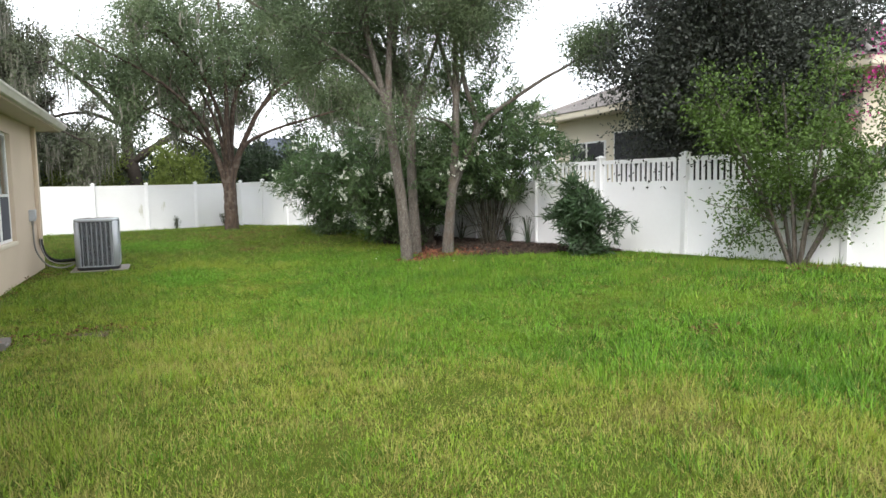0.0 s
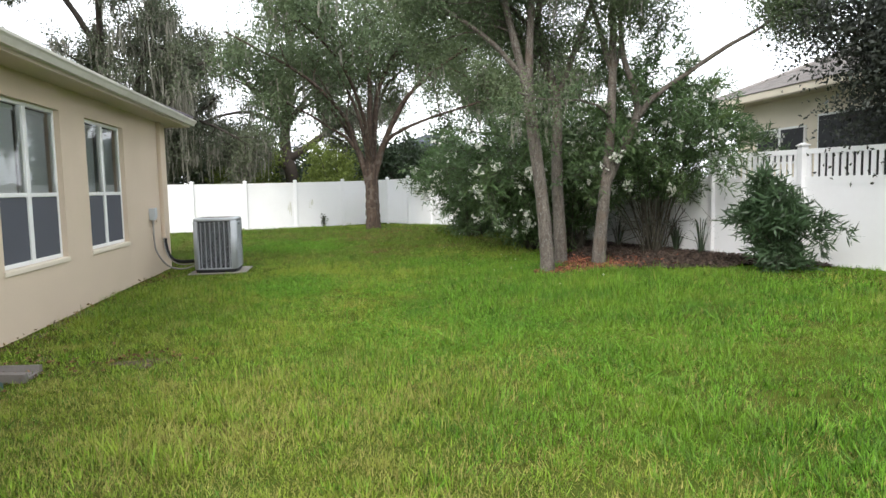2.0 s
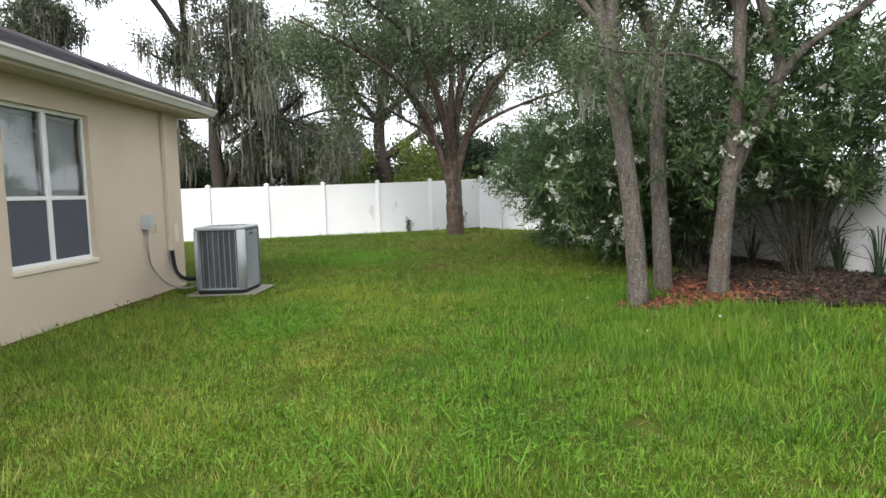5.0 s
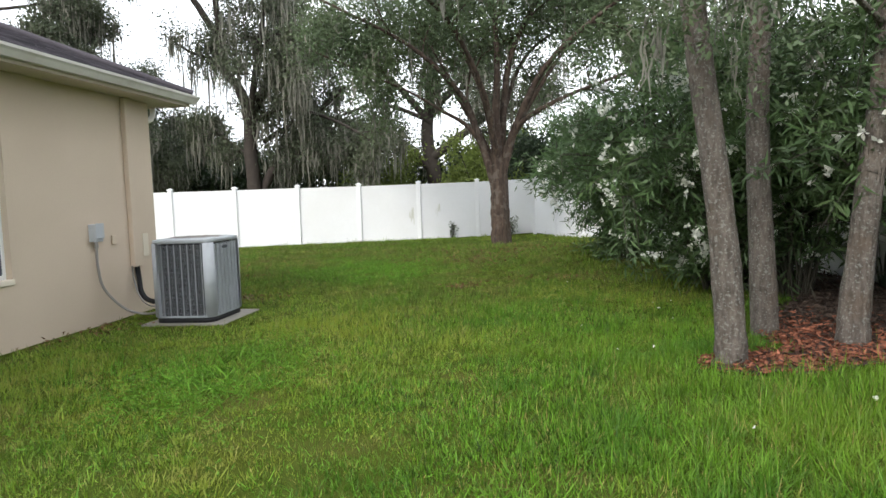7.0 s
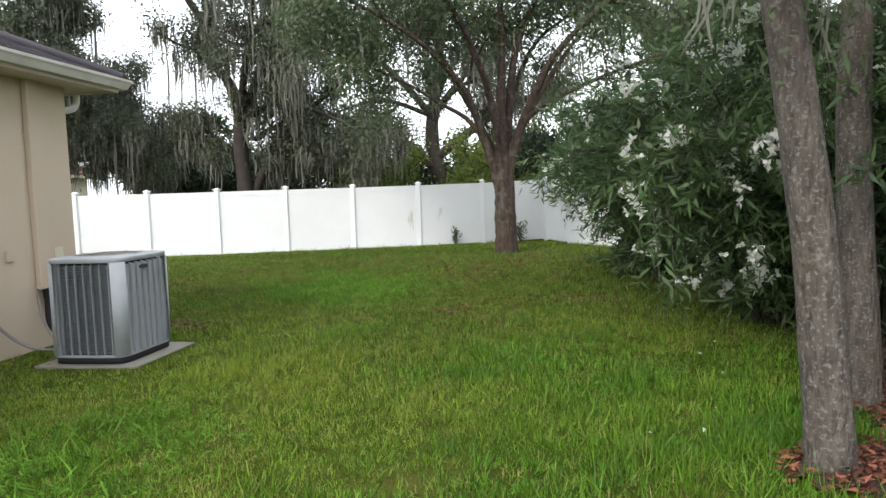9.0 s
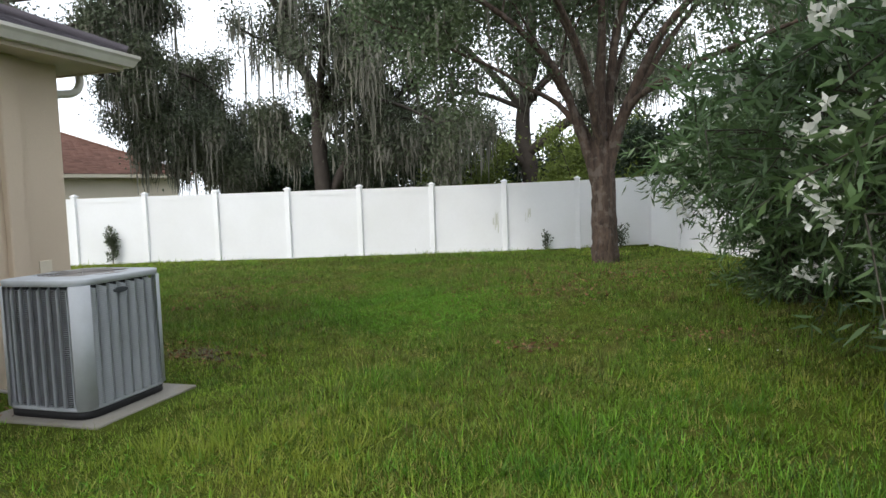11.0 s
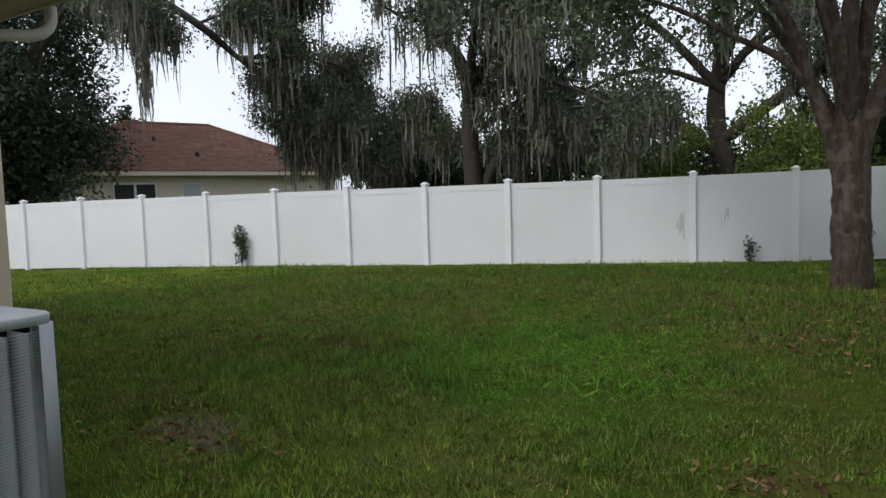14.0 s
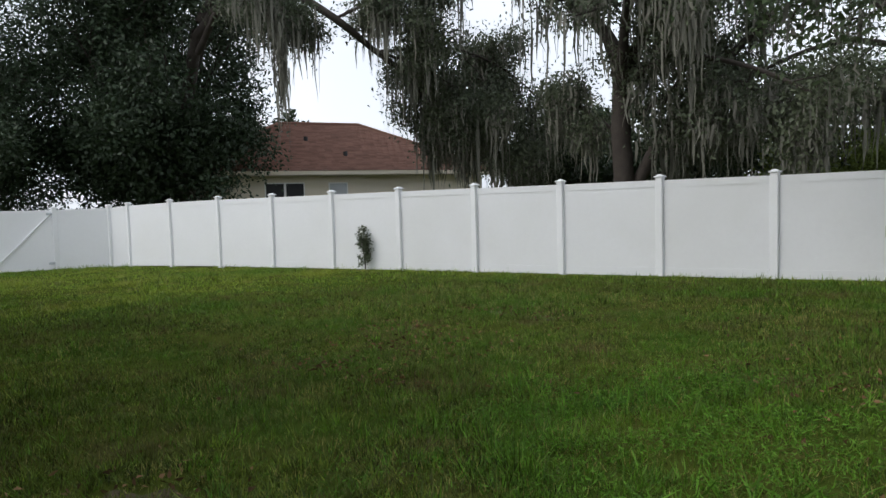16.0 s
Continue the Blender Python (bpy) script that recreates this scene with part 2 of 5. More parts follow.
def thing(name, label, category, m=None, group="", kind=""):
    ob = new(name)
    ob.empty_display_size = 0.2
    if m is not None:
        ob.matrix_world = m
    return tagged(ob, label, category, group, kind)


def part(name, data, mat, parent=None, label="", smooth=False):
    """Links a bmesh or a mesh as one object under a thing or a part."""
    if isinstance(data, bmesh.types.BMesh):
        me = bpy.data.meshes.new(name)
        data.to_mesh(me)
        data.free()
    else:
        me = data
    if not me.materials:
        me.materials.append(mat)
    if smooth:
        me.polygons.foreach_set("use_smooth", np.ones(len(me.polygons), bool))
    ob = new(name, me)
    if parent is not None:
        ob.parent = parent
    return tagged(ob, label)


def box(bm, x0, x1, y0, y1, z0, z1, bevel=0.0):
    made = bmesh.ops.create_cube(bm, size=1, matrix=Matrix.LocRotScale(((x0 + x1) / 2, (y0 + y1) / 2, (z0 + z1) / 2), None, (abs(x1 - x0), abs(y1 - y0), abs(z1 - z0))))
    if bevel:
        edges = {e for v in made["verts"] for e in v.link_edges}
        bmesh.ops.bevel(bm, geom=list(edges), offset=bevel, segments=1, affect="EDGES")
    return bm


def box_bm(*a, bevel=0.0):
    return box(bmesh.new(), *a, bevel=bevel)


def tube(points, radii, sides=8):
    """Corners and quads of a tapered tube along points."""
    p = np.asarray(points, float)
    r = np.broadcast_to(np.asarray(radii, float), (len(p),))
    d = np.gradient(p, axis=0)
    d /= np.linalg.norm(d, axis=1)[:, None] + 1e-9
    ref = np.where(np.abs(d[:, 2:3]) > 0.9, np.array([[1.0, 0, 0]]), np.array([[0, 0, 1.0]]))
    if len(p) > 1:
        ref[:] = ref[0]
    u = np.cross(d, ref)
    u /= np.linalg.norm(u, axis=1)[:, None] + 1e-9
    v = np.cross(d, u)
    a = np.linspace(0, 2 * np.pi, sides, endpoint=False)
    ring = u[:, None] * np.cos(a)[None, :, None] + v[:, None] * np.sin(a)[None, :, None]
    co = (p[:, None] + ring * r[:, None, None]).reshape(-1, 3)
    i, j = np.meshgrid(np.arange(len(p) - 1), np.arange(sides), indexing="ij")
    k = (j + 1) % sides
    quads = np.stack([i * sides + j, i * sides + k, (i + 1) * sides + k, (i + 1) * sides + j], -1).reshape(-1, 4)
    return co, quads


def joined(pieces):
    cos, faces, at = [], [], 0
    for co, f in pieces:
        cos.append(co)
        faces.append(f + at)
        at += len(co)
    return np.concatenate(cos), np.concatenate(faces)


def curve_through(pts, n):
    """A smooth line through a few points."""
    p = np.asarray(pts, float)
    p = np.vstack([2 * p[0] - p[1], p, 2 * p[-1] - p[-2]])
    t = np.linspace(0, len(p) - 3 - 1e-6, n)
    i = t.astype(int)
    f = (t - i)[:, None]
    a, b, c, d = p[i], p[i + 1], p[i + 2], p[i + 3]
    return 0.5 * (2 * b + (c - a) * f + (2 * a - 5 * b + 4 * c - d) * f**2 + (3 * b - a - 3 * c + d) * f**3)


def unit(v):
    return v / (np.linalg.norm(v, axis=-1, keepdims=True) + 1e-9)


def leaf_quads(at, way, length, width, fold=0.25):
    """One pointed leaf at each place, growing along way."""
    n = len(at)
    way = unit(way)
    side = unit(np.cross(way, rng.normal(size=(n, 3))))
    up = np.cross(side, way)
    length = (length * rng.uniform(0.65, 1.25, n))[:, None]
    half = (width * rng.uniform(0.75, 1.2, n))[:, None] / 2
    mid = at + way * length * 0.45
    lift = up * half * fold * 2
    tip = at + way * length - up * length * rng.uniform(0.0, 0.25, n)[:, None]
    co = np.stack([at, mid + side * half + lift, tip, mid - side * half + lift], 1).reshape(-1, 3)
    return co, np.arange(4 * n).reshape(-1, 4)


def branching(limbs, levels=2, kids=6, ratio=0.5, up=0.25, spread=0.9, bend=0.25, start=0.35, thin=0.5):
    """Grows side branches from given limbs [(points, r0, r1)]. Returns tubes and twig ends with their directions."""
    tubes, tips, ways = [], [], []
    todo = [(curve_through(k[0], 26), k[1], k[2], 0, k[3] if len(k) > 3 else start) for k in limbs]
    while todo:
        p, r0, r1, level, first = todo.pop()
        tubes.append((p, np.linspace(r0, r1, len(p)), level))
        long = np.linalg.norm(np.diff(p, axis=0), axis=1).sum()
        if level >= levels:
            for k in range(max(1, len(p) // 2), len(p)):
                tips.append(p[k])
                ways.append(p[-1] - p[0])
            continue
        if first >= 1:
            continue
        for _ in range(int(kids * (1.4 if level == 0 else 1))):
            f = rng.uniform(first, 1.0)
            i = min(int(f * (len(p) - 1)), len(p) - 2)
            d = unit(p[i + 1] - p[i])
            w = unit(d * 0.7 + rng.normal(size=3) * spread * 0.6 + np.array([0, 0, up]))
            reach = long * ratio * rng.uniform(0.6, 1.2) * (1.15 - 0.5 * f)
            steps = 6 if level + 1 < levels else 5
            q = [p[i]]
            for _ in range(steps - 1):
                w = unit(w + rng.normal(size=3) * bend + np.array([0, 0, up * 0.15]))
                q.append(q[-1] + w * reach / (steps - 1))
            r = (r0 + (r1 - r0) * f) * thin
            todo.append((np.array(q), r, r * 0.35, level + 1, 0.3))
        tips.append(p[-1])
        ways.append(p[-1] - p[-2])
    return tubes, np.array(tips), unit(np.array(ways))


def wood_mesh(tubes, sides=(12, 7, 4), rough=0.0):
    pieces = []
    for p, r, level in tubes:
        co, f = tube(p, r, sides[min(level, len(sides) - 1)])
        if rough:
            co = co + rng.normal(size=co.shape) * rough * np.repeat(r, sides[min(level, len(sides) - 1)])[:, None]
        pieces.append((co, f))
    return raw_mesh("wood", *joined(pieces))


def leafy(tips, ways, each, scatter, length, width, droop=0.0):
    n = len(tips) * each
    at = np.repeat(tips, each, 0) + rng.normal(size=(n, 3)) * scatter
    way = np.repeat(ways, each, 0) * 0.6 + rng.normal(size=(n, 3)) * 0.8 + np.array([0, 0, -droop])
    return leaf_quads(at, way, length, width)


def moss_strands(at, strands, length, spread=0.12, width=0.022):
    """Hanging grey threads, bunched at each place."""
    n = len(at) * strands
    long = np.repeat(length * rng.gamma(2.5, 0.4, len(at)), strands) * rng.uniform(0.35, 1.0, n)
    top = np.repeat(at, strands, 0) + rng.normal(size=(n, 3)) * np.array([spread, spread, spread * 0.6])
    a = rng.uniform(0, np.pi, n)
    side = np.stack([np.cos(a), np.sin(a), 0 * a], 1) * (width * rng.uniform(0.5, 1.4, n))[:, None]
    rows = []
    for f, w in ((0.0, 0.5), (0.3, 1.0), (0.65, 0.8), (1.0, 0.12)):
        mid = top + np.stack([rng.normal(size=n) * 0.05 * f, rng.normal(size=n) * 0.05 * f, -f * long], 1)
        rows += [mid - side * w, mid + side * w]
    co = np.stack(rows, 1).reshape(-1, 3)
    base = np.arange(n)[:, None] * 8
    f = np.concatenate([base + np.array([[k, k + 1, k + 3, k + 2]]) for k in (0, 2, 4)], 0)
    return co, f


# ---- ground ----
def ground_sheet():
    far = np.array([-900, -500, -280, -150, -90, -60, -42])
    xs = np.concatenate([far, np.arange(-30, 22, 0.5), -far[::-1]])
    ys = np.concatenate([far, np.arange(-24, 48, 0.5), np.array([54, 64, 90, 150, 280, 500, 900])])
    gx, gy = np.meshgrid(xs, ys, indexing="ij")
    gz = ground_height(gx, gy) + 0.012 * np.sin(gx * 2.3 + np.sin(gy * 1.7)) * np.cos(gy * 2.9) * (np.abs(gx) < 30)
    co = np.stack([gx, gy, gz], -1).reshape(-1, 3)
    i, j = np.meshgrid(np.arange(len(xs) - 1), np.arange(len(ys) - 1), indexing="ij")
    m = len(ys)
    quads = np.stack([i * m + j, (i + 1) * m + j, (i + 1) * m + j + 1, i * m + j + 1], -1).reshape(-1, 4)
    ob = part("ground", raw_mesh("ground", co, quads), soil, smooth=True)
    return tagged(ob, "thatchy soil under a patchy green lawn", "ground", kind="structure")


ground_sheet()

# ---- fences ----
POST_W, BAY = 0.127, 1.9


def fence_post(parent, x, y, z0, top):
    post = part("post", box_bm(x - POST_W / 2, x + POST_W / 2, y - POST_W / 2, y + POST_W / 2, z0 - 0.1, top, bevel=0.006), vinyl, parent)
    bm = bmesh.new()
    box(bm, x - 0.085, x + 0.085, y - 0.085, y + 0.085, top, top + 0.022, bevel=0.004)
    bmesh.ops.create_cone(bm, cap_ends=True, segments=4, radius1=0.105, radius2=0.03, depth=0.035, matrix=Matrix.Translation((x, y, top + 0.039)) @ Matrix.Rotation(radians(45), 4, "Z"))
    part("cap", bm, vinyl, post)


def fence_bay(parent, a, b, za, zb, height, lattice=0.0):
    """One bay from post a to post b: rails and a tongue-and-groove panel, stepped or raked with the ground."""
    a, b = np.array(a), np.array(b)
    d = unit(b - a)
    s = np.array([-d[1], d[0]])
    a2, b2 = a + d * POST_W / 2, b - d * POST_W / 2

    def slab(bm, f0, f1, z0, z1, half, tilt=True):
        co = []
        for off in (-half, half):
            for f, lift in ((f0, 0), (f1, 0)):
                p = a2 + (b2 - a2) * f + s * off
                base = za + (zb - za) * f
                co += [(p[0], p[1], base + z0), (p[0], p[1], base + z1)]
        v = [bm.verts.new(c) for c in co]
        for q in ((0, 1, 3, 2), (4, 6, 7, 5), (0, 4, 5, 1), (2, 3, 7, 6), (1, 5, 7, 3), (0, 2, 6, 4)):
            bm.faces.new([v[k] for k in q])
        return bm

    top = height
    part("panel", slab(bmesh.new(), 0, 1, 0.05, top - 0.05, 0.016), vinyl, parent)
    part("bottom_rail", slab(bmesh.new(), 0, 1, -0.03, 0.125, 0.024), vinyl, parent)
    part("top_rail", slab(bmesh.new(), 0, 1, top - 0.125, top, 0.024), vinyl, parent)
    if lattice:
        part("top_rail", slab(bmesh.new(), 0, 1, top + lattice - 0.085, top + lattice, 0.027), vinyl, parent)
        n = round(float(np.linalg.norm(b2 - a2)) / 0.118)
        for k in range(n):
            f = (k + 0.5) / n
            part("picket", slab(bmesh.new(), f - 0.29 / n, f + 0.29 / n, top - 0.004, top + lattice - 0.08, 0.011), vinyl, parent)


def fence_run(label, pts, tops, lattice=0.0, height=1.72, first=True, last=True):
    """Posts at pts; tops: the post tops."""
    f = thing("fence", label, "fence", group="yard fence")
    for k, ((x, y), t) in enumerate(zip(pts, tops)):
        if (k or first) and (k < len(pts) - 1 or last):
            fence_post(f, x, y, ground_at(x, y), t)
    for k in range(len(pts) - 1):
        za, zb = tops[k] - 0.05 - height - lattice, tops[k + 1] - 0.05 - height - lattice
        if abs(tops[k] - tops[k + 1]) < 0.06:
            za = zb = min(za, zb) if abs(za - zb) < 0.012 else za
            zb = tops[k + 1] - 0.05 - height - lattice
        fence_bay(f, pts[k], pts[k + 1], za, zb, height, lattice)
    return f


BACK_A, BACK_B = np.array([-17.13, 24.94]), np.array([2.84, 30.50])
back_pts = [tuple(BACK_A + (BACK_B - BACK_A) * k / 11) for k in range(12)]
back_tops = [1.88, 1.90, 1.90, 1.905, 1.91, 1.91, 1.905, 1.91, 1.905, 1.915, 1.93, 1.97]
fence_run("long white vinyl privacy fence with capped posts", back_pts, back_tops)
EAST_A, EAST_B = np.array([2.84, 30.50]), np.array([7.99, 14.72])
east_pts = [tuple(EAST_A + (EAST_B - EAST_A) * k / 8) for k in range(9)]
fence_run("white vinyl privacy fence behind the oleanders", east_pts, [1.97, 1.98, 1.97, 1.95, 1.92, 1.88, 1.83, 1.77, 1.70], first=False, last=False)
STEP = unit(EAST_B - EAST_A)
tall_pts = [tuple(EAST_B + STEP * k) for k in (0, 1.87, 3.87, 6.75, 8.75, 10.75, 12.75, 14.75, 16.75)]
fence_run("tall white vinyl fence topped with open pickets", tall_pts, [2.12] * 9, lattice=0.46, height=1.52)
fence_run("white vinyl fence running up to the side gate", [(-17.13, 24.94), (-19.0, 24.52), (-19.62, 24.2)], [1.88, 1.84, 1.80], first=False)
gate_pts = [(-19.62, 24.2), (-20.25, 22.9)]
fence_run("short white vinyl fence beside the gate", gate_pts, [1.80, 1.78], first=False)
fence_run("white vinyl fence beyond the gate", [(-20.85, 21.35), (-21.3, 19.7), (-21.9, 18.1), (-22.4, 16.4), (-22.4, 12.4), (-22.4, 8.4)], [1.78] * 6)


def side_gate():
    g = thing("gate", "white vinyl yard gate with a diagonal brace", "gate")
    fence_bay(g, (-20.25, 22.9), (-20.85, 21.35), 0.03, 0.03, 1.70)
    co, f = tube([(-20.22, 22.78, 1.60), (-20.72, 21.5, 0.18)], [0.022, 0.022], 8)
    part("brace", raw_mesh("brace", co, f), vinyl, g, "diagonal white brace")
    for z in (0.2, 1.62):
        part("hinge", box_bm(-20.25, -20.18, 22.70, 22.84, z - 0.03, z + 0.03, bevel=0.004), grey_box, g, "grey metal hinge")


side_gate()


# ---- the house beside the lawn ----
WX, NY, SY, WEST, EAVE = -2.65, 17.38, -6.0, -15.0, 2.95


def wall_with_openings(bm, x0, x1, y0, y1, z0, z1, openings):
    """A wall in the y direction with openings (y0, y1, z0, z1) through it."""
    at = y0
    for a, b, lo, hi in openings:
        box(bm, x0, x1, at, a, z0, z1)
        box(bm, x0, x1, a, b, z0, lo)
        box(bm, x0, x1, a, b, hi, z1)
        at = b
    box(bm, x0, x1, at, y1, z0, z1)
    bmesh.ops.remove_doubles(bm, verts=bm.verts, dist=1e-5)
    return bm


W_LO, W_HI, W_RAIL = 0.76, 2.645, 1.57
WINDOWS = [(10.24, 11.97), (12.85, 14.58)]


def house_window(parent, y0, y1):
    """A pair of single-hung sashes, set back in the wall, with blinds inside and a screen over the lower half."""
    w = part("window", box_bm(WX - 0.13, WX - 0.07, y0, y0 + 0.045, W_LO, W_HI, bevel=0.004), window_white, parent, "white twin single-hung window with lowered blinds")
    xo, xi = WX - 0.07, WX - 0.13
    mid = (y0 + y1) / 2
    part("frame", box_bm(xi, xo, y1 - 0.045, y1, W_LO, W_HI, bevel=0.004), window_white, w)
    part("frame", box_bm(xi, xo, y0 + 0.045, y1 - 0.045, W_HI - 0.045, W_HI, bevel=0.004), window_white, w)
    part("frame", box_bm(xi, xo, y0 + 0.045, y1 - 0.045, W_LO, W_LO + 0.05, bevel=0.004), window_white, w)
    part("mullion", box_bm(xi - 0.005, xo + 0.012, mid - 0.045, mid + 0.045, W_LO + 0.05, W_HI - 0.045, bevel=0.006), window_white, w)
    part("sill", box_bm(WX - 0.07, WX + 0.018, y0 - 0.02, y1 + 0.02, W_LO - 0.06, W_LO + 0.002, bevel=0.008), wall_cream, w, "pale stucco sill")
    for a, b in ((y0 + 0.045, mid - 0.045), (mid + 0.045, y1 - 0.045)):
        part("meeting_rail", box_bm(xi, xo + 0.005, a, b, W_RAIL - 0.025, W_RAIL + 0.025, bevel=0.004), window_white, w)
        for z0, z1, x in ((W_RAIL + 0.025, W_HI - 0.045, xo - 0.02), (W_LO + 0.05, W_RAIL - 0.025, xo - 0.045)):
            bm = bmesh.new()
            bm.faces.new([bm.verts.new(p) for p in ((x, a, z0), (x, b, z0), (x, b, z1), (x, a, z1))])
            ob = part("pane", bm, window_glass, w)
            ob.visible_shadow = False
        part("screen", box_bm(xo - 0.012, xo - 0.010, a, b, W_LO + 0.05, W_RAIL - 0.025), insect_screen, w, "dark insect screen")
        bm = bmesh.new()
        n = 56
        for k in range(n):
            z = W_LO + 0.07 + (W_HI - W_LO - 0.16) * k / (n - 1)
            box(bm, xi - 0.075, xi - 0.03, a + 0.012, b - 0.012, z - 0.0012, z + 0.0012)
        for v in bm.verts:
            v.co.z += (v.co.x - (xi - 0.052)) * -1.7
        box(bm, xi - 0.08, xi - 0.025, a + 0.008, b - 0.008, W_HI - 0.1, W_HI - 0.05)
        part("blind", bm, blind_white, w, "white slatted blind")


def roof_courses(corners, ridge, mat_, name, parent, label, tab=0.33, course=0.145, thick=0.012, detail=True):
    """Shingles laid in courses over one roof plane; corners: eave a, eave b, then top b, top a."""
    a, b, c, d = [np.array(p, float) for p in corners]
    up_len = np.linalg.norm((d + c) / 2 - (a + b) / 2)
    nrm = unit(np.cross(b - a, d - a))
    if nrm[2] < 0:
        nrm = -nrm
    rows = max(2, int(up_len / course))
    cos, faces, at = [], [], 0
    for r in range(rows):
        f0, f1 = r / rows, min(1.0, (r + 1.25) / rows)
        l0, r0, l1, r1 = a + (d - a) * f0, b + (c - b) * f0, a + (d - a) * f1, b + (c - b) * f1
        n = max(1, int(np.linalg.norm(r0 - l0) / tab)) if detail else 1
        edges = (np.arange(n + 1) + (0.5 if r % 2 else 0.0)) / n
        edges[0], edges[-1] = 0, 1
        edges = np.clip(edges, 0, 1)
        for k in range(n):
            e0, e1 = edges[k] + 0.004 / n, edges[k + 1] - 0.004 / n
            if e1 <= e0:
                continue
            t = thick * rng.uniform(0.7, 1.5)
            p = [l0 + (r0 - l0) * e0, l0 + (r0 - l0) * e1, l1 + (r1 - l1) * e1, l1 + (r1 - l1) * e0]
            top = [p[0] + nrm * t, p[1] + nrm * t, p[2] + nrm * 0.002, p[3] + nrm * 0.002]
            cos += [p[0], p[1], *top]
            faces += [(at + 2, at + 3, at + 4, at + 5), (at, at + 1, at + 3, at + 2)]
            at += 6
    ob = part(name, raw_mesh(name, cos, faces), mat_, parent, label)
    ob["kind"] = "stuff"
    return ob


def hip_roof(parent, x0, x1, y0, y1, z, slope, mat_, under, detail_sides=""):
    """A hip roof over a rectangle, with a solid deck below its shingles."""
    w = min(x1 - x0, y1 - y0) / 2
    h = w * slope
    if (y1 - y0) > (x1 - x0):
        ra, rb = ((x0 + x1) / 2, y0 + w, z + h), ((x0 + x1) / 2, y1 - w, z + h)
    else:
        ra, rb = (x0 + w, (y0 + y1) / 2, z + h), (x1 - w, (y0 + y1) / 2, z + h)
    bm = bmesh.new()
    c = [bm.verts.new(p) for p in ((x0, y0, z), (x1, y0, z), (x1, y1, z), (x0, y1, z), ra, rb)]
    if (y1 - y0) > (x1 - x0):
        planes = {"s": (0, 1, 4, 4), "e": (1, 2, 5, 4), "n": (2, 3, 5, 5), "w": (3, 0, 4, 5)}
    else:
        planes = {"s": (0, 1, 5, 4), "e": (1, 2, 5, 5), "n": (2, 3, 4, 5), "w": (3, 0, 4, 4)}
    pts = [v.co.copy() for v in c]
    for q in planes.values():
        bm.faces.new([c[k] for k in dict.fromkeys(q)])
    bm.faces.new([c[k] for k in (3, 2, 1, 0)])
    deck = part("roof", bm, under, parent)
    for side, q in planes.items():
        p = [np.array(pts[k]) for k in q]
        roof_courses(p, None, mat_, "shingles", deck, "", detail=side in detail_sides, course=0.145 if side in detail_sides else 0.3)
    ridge = [np.array(ra) + (0, 0, 0.02), np.array(rb) + (0, 0, 0.02)]
    co, f = joined([tube(ridge, [0.09, 0.09], 6)] + [tube([np.array(pts[k]) + (0, 0, 0.01), np.array(pts[4 if pts[k][1 if (y1 - y0) > (x1 - x0) else 0] < (ra[1 if (y1 - y0) > (x1 - x0) else 0] + rb[1 if (y1 - y0) > (x1 - x0) else 0]) / 2 else 5]) + (0, 0, 0.02)], [0.07, 0.07], 6) for k in range(4)])
    part("ridge_cap", raw_mesh("ridge_cap", co, f), mat_, deck)
    return deck


